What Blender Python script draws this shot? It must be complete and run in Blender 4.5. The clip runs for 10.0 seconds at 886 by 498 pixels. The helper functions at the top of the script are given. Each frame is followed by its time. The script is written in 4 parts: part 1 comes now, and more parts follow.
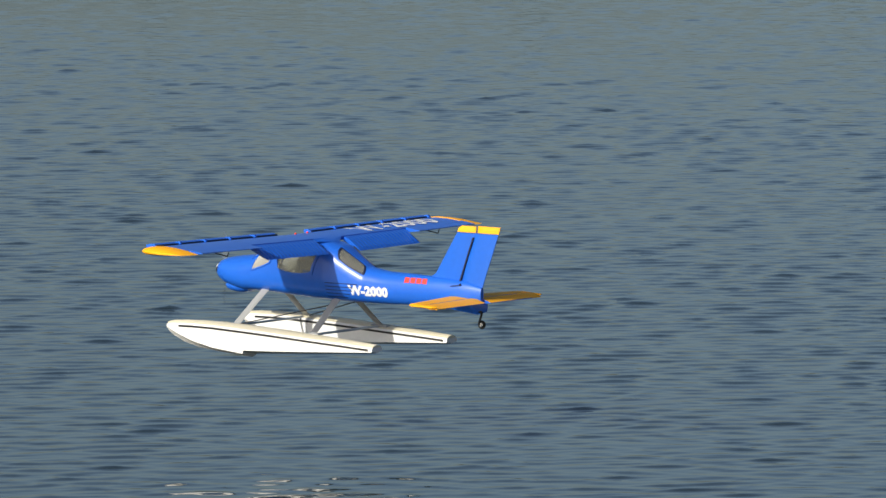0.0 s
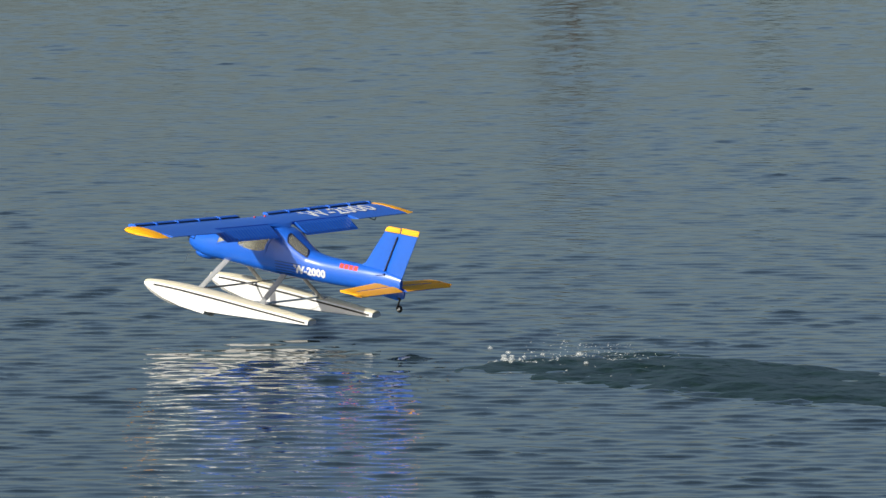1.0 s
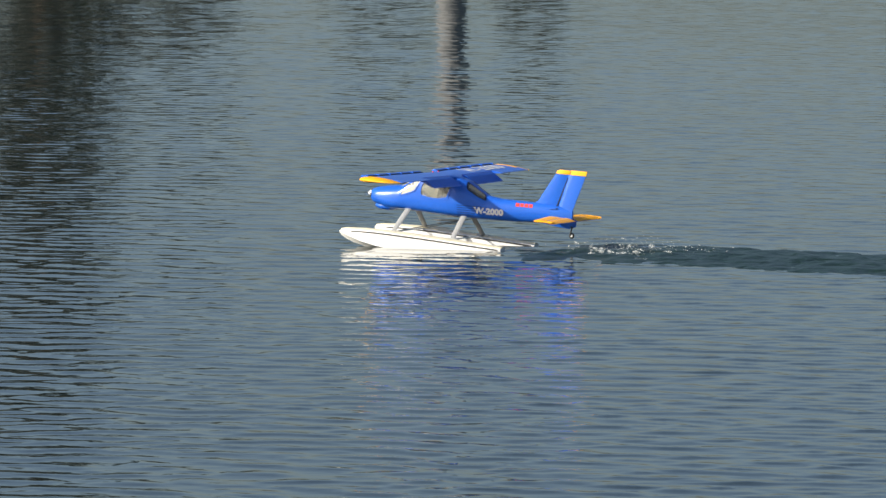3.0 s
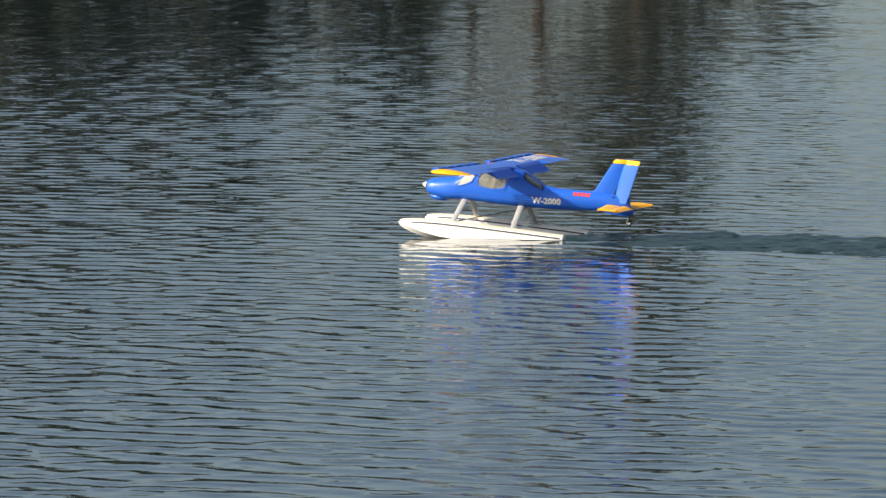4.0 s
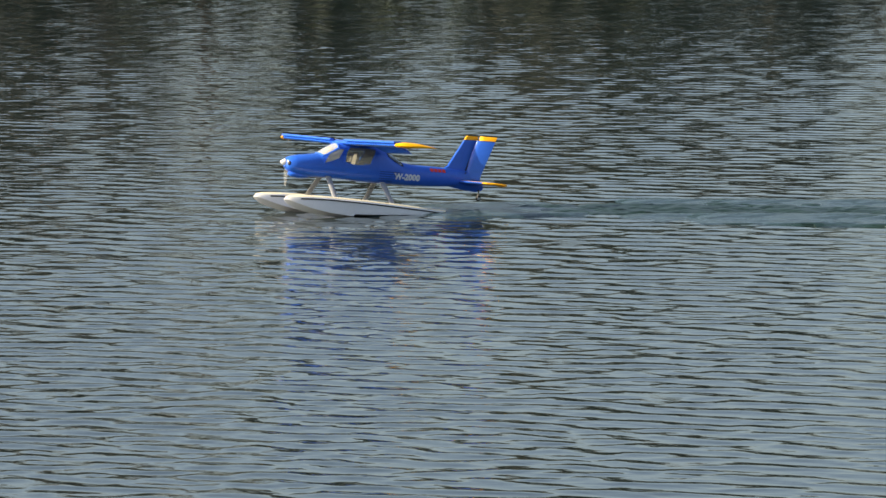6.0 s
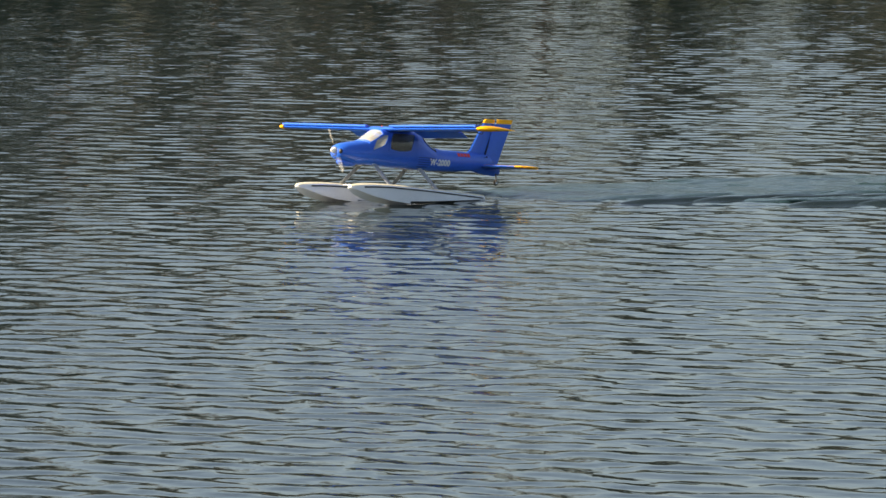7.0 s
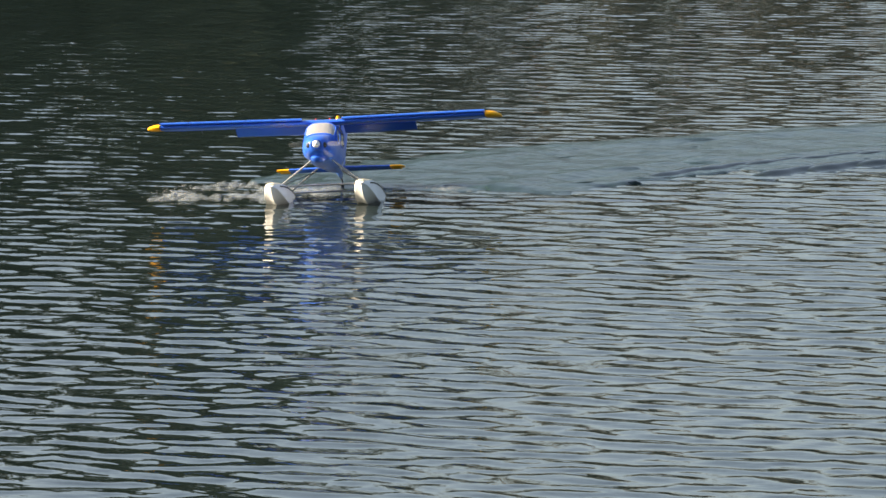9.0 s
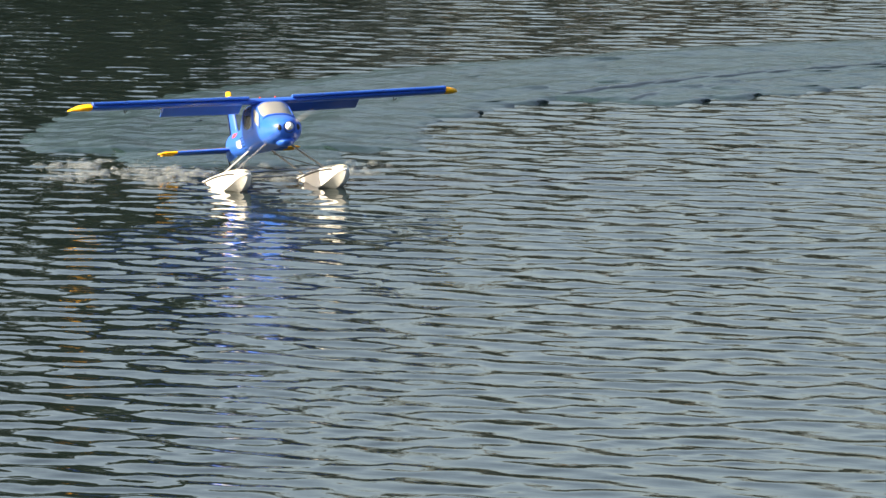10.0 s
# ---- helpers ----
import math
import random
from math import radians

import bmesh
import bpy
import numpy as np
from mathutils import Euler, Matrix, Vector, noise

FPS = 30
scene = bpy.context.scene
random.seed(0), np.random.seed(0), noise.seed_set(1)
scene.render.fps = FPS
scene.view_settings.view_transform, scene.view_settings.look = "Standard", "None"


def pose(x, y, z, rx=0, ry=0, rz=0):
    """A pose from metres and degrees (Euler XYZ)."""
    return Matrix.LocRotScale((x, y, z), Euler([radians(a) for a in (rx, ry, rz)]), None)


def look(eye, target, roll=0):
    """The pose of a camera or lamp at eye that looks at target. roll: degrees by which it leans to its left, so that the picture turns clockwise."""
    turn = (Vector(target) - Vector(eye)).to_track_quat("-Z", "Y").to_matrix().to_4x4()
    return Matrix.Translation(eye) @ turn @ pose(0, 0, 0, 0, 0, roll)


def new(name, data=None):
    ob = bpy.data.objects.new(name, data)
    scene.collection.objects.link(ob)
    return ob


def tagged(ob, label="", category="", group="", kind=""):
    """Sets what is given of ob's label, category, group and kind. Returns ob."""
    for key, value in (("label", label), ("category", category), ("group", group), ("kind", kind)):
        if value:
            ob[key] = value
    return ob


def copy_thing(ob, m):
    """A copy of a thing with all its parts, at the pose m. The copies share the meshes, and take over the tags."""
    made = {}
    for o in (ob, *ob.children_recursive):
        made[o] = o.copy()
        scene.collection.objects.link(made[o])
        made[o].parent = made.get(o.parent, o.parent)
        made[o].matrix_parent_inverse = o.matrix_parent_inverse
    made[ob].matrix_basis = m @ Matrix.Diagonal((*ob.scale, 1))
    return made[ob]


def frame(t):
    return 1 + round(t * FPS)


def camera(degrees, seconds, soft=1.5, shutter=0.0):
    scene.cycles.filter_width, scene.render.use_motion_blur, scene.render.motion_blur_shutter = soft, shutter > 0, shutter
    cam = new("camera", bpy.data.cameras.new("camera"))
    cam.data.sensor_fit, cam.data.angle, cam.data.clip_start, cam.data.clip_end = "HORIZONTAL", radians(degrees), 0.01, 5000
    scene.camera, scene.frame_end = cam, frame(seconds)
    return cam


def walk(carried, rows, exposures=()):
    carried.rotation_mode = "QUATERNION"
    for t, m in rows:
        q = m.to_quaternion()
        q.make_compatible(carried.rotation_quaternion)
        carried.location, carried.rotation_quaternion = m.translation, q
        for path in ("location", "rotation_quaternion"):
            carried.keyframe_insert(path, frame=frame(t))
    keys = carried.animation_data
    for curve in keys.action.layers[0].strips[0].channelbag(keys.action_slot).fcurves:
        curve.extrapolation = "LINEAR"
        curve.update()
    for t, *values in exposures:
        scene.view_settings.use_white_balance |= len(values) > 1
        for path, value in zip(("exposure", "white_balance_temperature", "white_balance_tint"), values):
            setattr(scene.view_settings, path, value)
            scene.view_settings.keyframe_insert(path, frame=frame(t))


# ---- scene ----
cam = camera(7.5, 10.0)

# ---------------------------------------------------------------- camera and paths
# seconds, tilt, pan: a camera on a bank 2.4 m above the water, turning after the seaplane
PAN = [
    (0, 85.159, -1.950),
    (0.25, 85.444, 2.001),
    (0.5, 85.502, 5.324),
    (0.75, 85.428, 7.994),
    (1, 85.413, 10.281),
    (1.25, 85.246, 12.433),
    (1.5, 85.174, 14.575),
    (1.75, 85.322, 16.822),
    (2, 85.590, 19.102),
    (2.25, 85.906, 21.258),
    (2.5, 85.888, 23.192),
    (3, 85.648, 26.575),
    (3.25, 85.564, 27.829),
    (3.5, 85.674, 28.882),
    (4, 85.691, 31.630),
    (4.5, 85.685, 32.847),
    (5, 85.588, 34.153),
    (5.5, 85.566, 35.338),
    (6, 85.512, 36.451),
    (6.25, 85.458, 37.019),
    (6.5, 85.371, 37.633),
    (6.75, 85.305, 38.338),
    (7, 85.315, 39.319),
    (7.5, 85.333, 41.095),
    (8, 84.963, 42.350),
    (8.5, 84.912, 42.897),
    (9, 84.786, 43.318),
    (9.5, 84.113, 43.462),
    (10, 84.101, 42.545),
]
# seconds, place of the floats' keel, lean, pitch, heading
PLANE = [
    (0, 0.245, 21.277, 0.271, -0.14, -0.88, 140.35),
    (0.25, -1.181, 22.380, 0.179, -0.56, 0.24, 141.77),
    (0.5, -2.568, 23.394, 0.076, -0.84, 1.48, 143.77),
    (0.75, -3.969, 24.381, 0.030, -0.61, -2.44, 147.59),
    (1, -5.351, 25.248, 0.085, -0.42, -6.42, 151.22),
    (1.25, -6.733, 26.157, 0.043, 0.78, -5.84, 152.85),
    (1.5, -8.050, 26.988, -0.018, 1.88, -5.31, 154.62),
    (1.75, -9.233, 27.474, -0.015, 1.78, -4.22, 157.80),
    (2, -10.362, 27.846, -0.023, 1.58, -3.21, 162.18),
    (2.25, -11.453, 28.131, -0.024, 1.15, -3.42, 167.36),
    (2.5, -12.480, 28.305, -0.026, 1.01, -3.45, 172.35),
    (3, -14.303, 28.392, -0.030, 0.91, -3.44, 181.25),
    (3.25, -15.096, 28.342, -0.030, 0.83, -3.47, 184.87),
    (3.5, -15.821, 28.254, -0.030, 0.56, -3.56, 187.76),
    (4, -17.020, 27.974, -0.025, 0.38, -3.15, 191.94),
    (4.5, -17.984, 27.618, -0.021, 0.73, -4.18, 200.92),
    (5, -18.833, 27.272, -0.018, 0.59, -5.47, 213.97),
    (5.5, -19.406, 26.663, -0.021, 1.34, -5.62, 229.10),
    (6, -19.896, 26.051, -0.019, 1.65, -5.49, 240.46),
    (6.25, -20.091, 25.716, -0.018, 1.82, -5.43, 245.71),
    (6.5, -20.261, 25.353, -0.017, 2.01, -5.40, 250.87),
    (6.75, -20.401, 24.963, -0.017, 2.17, -5.37, 256.02),
    (7, -20.511, 24.550, -0.016, 2.25, -5.28, 261.28),
    (7.5, -20.562, 23.563, -0.010, 2.31, -5.13, 271.46),
    (8, -20.506, 22.504, -0.008, 2.15, -5.55, 280.34),
    (8.5, -20.257, 21.345, -0.009, 2.46, -7.12, 291.71),
    (9, -19.901, 20.379, -0.026, 2.83, -8.57, 308.39),
    (9.5, -19.054, 19.428, -0.043, 2.20, -8.22, 318.93),
    (10, -17.760, 18.412, -0.042, 1.48, -8.28, 327.40),
]

walk(cam, [(t, pose(0, 0, 2.4, tilt, 0, pan)) for t, tilt, pan in PAN],
     [(0, -0.30, 7100, 5), (2.2, 0.0, 6980, 5), (3.5, 0.33, 7450, 7), (5.0, 0.78, 8000, 8), (7.0, 1.0, 8700, 9), (8.5, 1.26, 9000, 11), (10.0, 1.26, 9000, 8)])

# ---------------------------------------------------------------- light
SUN_AZ, SUN_EL = 223.0, 25.0
world = bpy.data.worlds.new("sky")
scene.world = world
world.use_nodes = True
wn = world.node_tree.nodes
sky = wn.new("ShaderNodeTexSky")
sky.sky_type = "NISHITA"
sky.sun_disc = False
sky.sun_elevation = radians(SUN_EL)
sky.sun_rotation = radians(90 - SUN_AZ)
sky.air_density, sky.dust_density, sky.ozone_density = 0.7, 2.9, 2.4
wn["Background"].inputs["Strength"].default_value = 0.14
world.node_tree.links.new(sky.outputs[0], wn["Background"].inputs["Color"])
sun = new("sun", bpy.data.lights.new("sun", "SUN"))
sun.data.energy, sun.data.angle, sun.data.color = 5.0, radians(0.53), (1.0, 0.96, 0.91)
sun.matrix_world = look((0, 0, 50), (50 * -math.cos(radians(SUN_AZ)) * math.cos(radians(SUN_EL)),
                                    50 * -math.sin(radians(SUN_AZ)) * math.cos(radians(SUN_EL)),
                                    50 - 50 * math.sin(radians(SUN_EL))))


# ---------------------------------------------------------------- materials
def material(name, color, rough=0.5, metal=0.0, vary=0.12, scale=20.0, bump=0.0, bump_scale=200.0, ior=1.45, coat=0.0, per_piece=False):
    """A surface whose colour shifts a little at two scales, with fine relief."""
    m = bpy.data.materials.new(name)
    m.use_nodes = True
    n, l = m.node_tree.nodes, m.node_tree.links
    b = n["Principled BSDF"]
    b.inputs["Roughness"].default_value, b.inputs["Metallic"].default_value = rough, metal
    b.inputs["IOR"].default_value, b.inputs["Coat Weight"].default_value = ior, coat
    tc = n.new("ShaderNodeTexCoord")
    n1, n2 = n.new("ShaderNodeTexNoise"), n.new("ShaderNodeTexNoise")
    n1.inputs["Scale"].default_value, n2.inputs["Scale"].default_value = scale, scale * 7
    n2.inputs["Detail"].default_value = 5
    add = n.new("ShaderNodeMath")
    add.operation = "ADD"
    for k in (n1, n2):
        l.new(tc.outputs["Object"], k.inputs["Vector"])
    l.new(n1.outputs[0], add.inputs[0])
    l.new(n2.outputs[0], add.inputs[1])
    ramp = n.new("ShaderNodeMapRange")
    ramp.inputs["From Min"].default_value, ramp.inputs["From Max"].default_value = 0.6, 1.4
    ramp.inputs["To Min"].default_value, ramp.inputs["To Max"].default_value = 1 - vary, 1 + vary
    l.new(add.outputs[0], ramp.inputs["Value"])
    mix = n.new("ShaderNodeVectorMath")
    mix.operation = "SCALE"
    mix.inputs[0].default_value = color
    l.new(ramp.outputs[0], mix.inputs["Scale"])
    out = mix.outputs[0]
    if per_piece:
        info, geo = n.new("ShaderNodeObjectInfo"), n.new("ShaderNodeNewGeometry")
        pm = n.new("ShaderNodeMapRange")
        pm.inputs["To Min"].default_value, pm.inputs["To Max"].default_value = 0.55, 1.5
        l.new(geo.outputs["Random Per Island"], pm.inputs["Value"])
        pm2 = n.new("ShaderNodeMapRange")
        pm2.inputs["To Min"].default_value, pm2.inputs["To Max"].default_value = 0.75, 1.25
        l.new(info.outputs["Random"], pm2.inputs["Value"])
        s1, s2 = n.new("ShaderNodeVectorMath"), n.new("ShaderNodeVectorMath")
        s1.operation = s2.operation = "SCALE"
        l.new(out, s1.inputs[0])
        l.new(pm.outputs[0], s1.inputs["Scale"])
        l.new(s1.outputs[0], s2.inputs[0])
        l.new(pm2.outputs[0], s2.inputs["Scale"])
        out = s2.outputs[0]
    l.new(out, b.inputs["Base Color"])
    if bump:
        n3, bp = n.new("ShaderNodeTexNoise"), n.new("ShaderNodeBump")
        n3.inputs["Scale"].default_value, n3.inputs["Detail"].default_value = bump_scale, 4
        bp.inputs["Strength"].default_value, bp.inputs["Distance"].default_value = bump, 0.002
        l.new(tc.outputs["Object"], n3.inputs["Vector"])
        l.new(n3.outputs[0], bp.inputs["Height"])
        l.new(bp.outputs[0], b.inputs["Normal"])
    return m


def water_material(name, color, rough, parts):
    """Dark fresh water; parts: (scale, height in metres, stretch along x) of its fine ripples."""
    m = bpy.data.materials.new(name)
    m.use_nodes = True
    n, l = m.node_tree.nodes, m.node_tree.links
    b = n["Principled BSDF"]
    b.inputs["Roughness"].default_value, b.inputs["IOR"].default_value = rough, 1.333
    tc = n.new("ShaderNodeTexCoord")
    big = n.new("ShaderNodeTexNoise")
    big.inputs["Scale"].default_value = 0.35
    l.new(tc.outputs["Object"], big.inputs["Vector"])
    mr = n.new("ShaderNodeMapRange")
    mr.inputs["To Min"].default_value, mr.inputs["To Max"].default_value = 0.8, 1.2
    l.new(big.outputs[0], mr.inputs["Value"])
    sc = n.new("ShaderNodeVectorMath")
    sc.operation = "SCALE"
    sc.inputs[0].default_value = color
    l.new(mr.outputs[0], sc.inputs["Scale"])
    l.new(sc.outputs[0], b.inputs["Base Color"])
    last = None
    for scale, height, stretch in parts:
        mp, tex, bp = n.new("ShaderNodeMapping"), n.new("ShaderNodeTexNoise"), n.new("ShaderNodeBump")
        mp.inputs["Rotation"].default_value = (0, 0, radians(-22))
        mp.inputs["Scale"].default_value = (stretch, 1, 1)
        tex.inputs["Scale"].default_value, tex.inputs["Detail"].default_value = scale, 2
        bp.inputs["Distance"].default_value = height
        l.new(tc.outputs["Object"], mp.inputs["Vector"])
        l.new(mp.outputs[0], tex.inputs["Vector"])
        l.new(tex.outputs[0], bp.inputs["Height"])
        if last:
            l.new(last.outputs[0], bp.inputs["Normal"])
        last = bp
    l.new(last.outputs[0], b.inputs["Normal"])
    return m


WATER = water_material("lake_water", (0.012, 0.022, 0.022), 0.02, [(11.0, 0.0020, 0.45)])
WAKE = water_material("stirred_water", (0.012, 0.030, 0.027), 0.36, [(10.0, 0.020, 0.6), (32.0, 0.006, 0.8)])
SLICK = water_material("smoothed_water", (0.016, 0.038, 0.040), 0.22, [(3.0, 0.036, 0.8), (10.0, 0.012, 0.8)])
BLUE = material("blue_foam_paint", (0.012, 0.125, 0.64), 0.29, vary=0.06, scale=9, bump=0.06, bump_scale=300)
ORANGE = material("orange_paint", (1.0, 0.45, 0.008), 0.6, vary=0.06, scale=14, bump=0.06, bump_scale=300)
WHITE = material("white_foam", (0.84, 0.85, 0.86), 0.45, vary=0.04, scale=10, bump=0.06, bump_scale=300)
CREAM = material("cream_deck", (0.84, 0.77, 0.58), 0.5, vary=0.06, scale=12)
BLACK = material("black_trim", (0.012, 0.012, 0.014), 0.5, vary=0.2)
GREY = material("grey_strut_paint", (0.36, 0.37, 0.38), 0.45, vary=0.08, scale=25)
STEEL = material("steel_rod", (0.5, 0.5, 0.5), 0.3, metal=0.9)
RUBBER = material("tyre_rubber", (0.02, 0.02, 0.02), 0.8)
RED = material("red_decal", (0.75, 0.05, 0.04), 0.5, vary=0.06)
DECAL = material("white_decal", (0.86, 0.87, 0.88), 0.5, vary=0.04)
# dimmed copy of the white decal, with the side's shade put into its colour
SIDE_DECAL = material("shaded_side_decal", (0.74, 0.76, 0.80), 0.5, vary=0.08)
LINER = material("pale_cabin_foam", (0.26, 0.26, 0.24), 0.7, vary=0.75, scale=17)
SEAT = material("tan_seat_foam", (0.32, 0.29, 0.25), 0.8, vary=0.15, scale=30)
GLASS = bpy.data.materials.new("whitened_clear_canopy")
GLASS.use_nodes = True
gn, gl = GLASS.node_tree.nodes, GLASS.node_tree.links
gn.remove(gn["Principled BSDF"])
see, shine, fres, both = (gn.new("ShaderNode" + k) for k in ("BsdfTransparent", "BsdfGlossy", "Fresnel", "MixShader"))
see.inputs["Color"].default_value = (0.74, 0.76, 0.72, 1)
shine.inputs["Roughness"].default_value = 0.06
fres.inputs["IOR"].default_value = 1.5
# a share of white diffuse makes the clear panes paler
whitener, whitened = gn.new("ShaderNodeBsdfDiffuse"), gn.new("ShaderNodeMixShader")
whitener.inputs["Color"].default_value, whitened.inputs[0].default_value = (0.80, 0.80, 0.76, 1), 0.11
for a, b in ((see.outputs[0], whitened.inputs[1]), (whitener.outputs[0], whitened.inputs[2]), (fres.outputs[0], both.inputs[0]), (whitened.outputs[0], both.inputs[1]), (shine.outputs[0], both.inputs[2]), (both.outputs[0], gn["Material Output"].inputs[0])):
    gl.new(a, b)
# copy with more white mixed in, for the windscreen and quarter windows
WINDSCREEN = GLASS.copy()
WINDSCREEN.name = "hazed_windscreen"
for k in WINDSCREEN.node_tree.nodes:
    if k.type == "MIX_SHADER" and not k.inputs[0].is_linked:
        k.inputs[0].default_value = 0.40
# dark trim colour, also used for the shade painted behind the slats
DARK_BLUE = material("trim_and_slot_shade_blue", (0.006, 0.012, 0.05), 0.6)
BLADE = material("spinning_blade", (0.62, 0.62, 0.6), 0.4)
BLADE.node_tree.nodes["Principled BSDF"].inputs["Alpha"].default_value = 0.09
CHURN = material("churned_white_water", (0.38, 0.44, 0.48), 0.35, vary=0.5, scale=40, bump=0.6, bump_scale=150)
CHURN.node_tree.nodes["Principled BSDF"].inputs["Alpha"].default_value = 0.20
FOAM = material("white_water_drops", (0.62, 0.66, 0.68), 0.15, vary=0.1)
FOAM.node_tree.nodes["Principled BSDF"].inputs["Alpha"].default_value = 0.30
BARK = material("bark", (0.10, 0.075, 0.055), 0.9, vary=0.3, scale=3, bump=0.6, bump_scale=40)
LEAF_DARK = material("dark_green_leaves", (0.018, 0.030, 0.012), 0.7, vary=0.3, scale=1.5, per_piece=True)
LEAF_BROWN = material("bare_twigs_and_buds", (0.050, 0.046, 0.052), 0.8, vary=0.25, scale=1.5, per_piece=True)
LEAF_OLIVE = material("olive_leaves", (0.026, 0.031, 0.025), 0.7, vary=0.3, scale=1.5, per_piece=True)
FLAKES = material("floating_weed", (0.10, 0.088, 0.070), 0.7, vary=0.3, scale=6, per_piece=True)
GRASS = material("bank_grass", (0.045, 0.055, 0.030), 0.9, vary=0.35, scale=0.6, bump=0.5, bump_scale=30)
# grey set so that the added pole mirrors as a faint pale streak
POLE = material("streak_pole_grey", (0.155, 0.16, 0.17), 0.8, vary=0.12, scale=3)


# ---------------------------------------------------------------- small tools
def part(name, bm, mats, parent=None, label="", smooth=True):
    """Links a bmesh as one mesh object under a thing or a part."""
    me = bpy.data.meshes.new(name)
    bmesh.ops.recalc_face_normals(bm, faces=bm.faces)
    bm.to_mesh(me)
    bm.free()
    for m in (mats if isinstance(mats, (list, tuple)) else [mats]):
        me.materials.append(m)
    if smooth:
        me.shade_smooth()
        me.set_sharp_from_angle(angle=radians(38))
    ob = new(name, me)
    ob.parent = parent
    if label:
        ob["label"] = label
    return ob


def rings(bm, loops, close=True, caps=True, mat=0):
    """Skins a row of equal-length loops of points."""
    vs = [[bm.verts.new(p) for p in lp] for lp in loops]
    n = len(loops[0])
    for a, b in zip(vs, vs[1:]):
        for i in range(n if close else n - 1):
            f = bm.faces.new((a[i], a[(i + 1) % n], b[(i + 1) % n], b[i]))
            f.material_index = mat
    if caps:
        for end in (vs[0], vs[-1]):
            bm.faces.new(end).material_index = mat
    return vs


def tube(bm, a, b, ra, rb=None, n=8, flat=1.0, along=(1, 0, 0)):
    """A round or flattened bar from a to b; flat widens it along the given way."""
    a, b = Vector(a), Vector(b)
    rb = ra if rb is None else rb
    d = (b - a).normalized()
    u = Vector(along) - d * d.dot(Vector(along))
    u = u.normalized() if u.length > 1e-4 else d.orthogonal().normalized()
    v = d.cross(u)
    rings(bm, [[c + (u * math.cos(k) * flat + v * math.sin(k)) * r for k in [2 * math.pi * i / n for i in range(n)]]
               for c, r in ((a, ra), (b, rb))])


# ---------------------------------------------------------------- water and banks
RIPPLE = 0.0017   # standard height of the ripples, in metres


def ripples(x, y):
    """Height of the lake's wind ripples: short waves with sharpened crests, running along y."""
    rng = np.random.RandomState(7)
    z, q, fine, fq = (np.zeros_like(x) for _ in range(4))
    far = np.hypot(x, y)
    for i in range(80):
        lam = 0.11 * (0.30 / 0.11) ** rng.rand()
        way = radians(95 + rng.normal(0, 30))
        k = 2 * math.pi / lam
        phase = k * (x * math.cos(way) + y * math.sin(way)) + rng.rand() * 6.3
        amp = lam ** 1.0 * np.clip(lam / (far * 0.0017) - 0.6, 0, 1)
        z += amp * np.sin(phase)
        q += amp * np.cos(phase)
        short, way = lam * 0.62, radians(92 + rng.normal(0, 25))      # shorter ripples with longer crests
        amp = short * np.clip(short / (far * 0.0017) - 0.6, 0, 1)
        phase = 2 * math.pi / short * (x * math.cos(way) + y * math.sin(way)) + rng.rand() * 6.3
        fine += amp * np.sin(phase)
        fq += amp * np.cos(phase)
    size, small = z.std(), fine.std()
    z, q, fine, fq = z / size, q / size, fine / small, fq / small
    bearing = np.degrees(np.arctan2(-x, y))
    even = np.clip((bearing - 12) / 18, 0.12, 1)      # steady wind to the left, fitful to the right
    z = even * z / (0.55 + np.hypot(z, q)) * 1.6 + (1 - even) * fine * (0.62 + 0.10 * np.hypot(fine, fq))
    z = z + (0.12 + 0.13 * even) * (z * z - 1)
    gust = 0.95 + 0.15 * np.sin(x * 0.31 + 1.0) * np.sin(y * 0.23 + x * 0.11) + 0.12 * np.sin(x * 0.9 + y * 0.5)
    z = z * RIPPLE * gust * (0.90 + 0.45 * np.clip((bearing - 20) / 12, 0, 1) + 1.5 * even * (1 - even) + 0.08 * np.clip((bearing - 41) / 5, 0, 1))
    return z


def lake_edge(az):
    """Distance from the camera to the shore at a bearing (degrees left of +y)."""
    a = abs(((az - 22 + 180) % 360) - 180)
    far = 99.0 + 2.5 * math.sin(az * 0.21) + 1.2 * math.sin(az * 0.83)
    if 40 < az < 150:
        far -= 25.0 * min(1.0, (az - 40) / 4)          # the wooded shore comes nearer here
    if a < 78:
        return far
    k = min(1.0, (a - 78) / 34)
    k = k * k * (3 - 2 * k)
    return far * (1 - k) + 1.6 * k


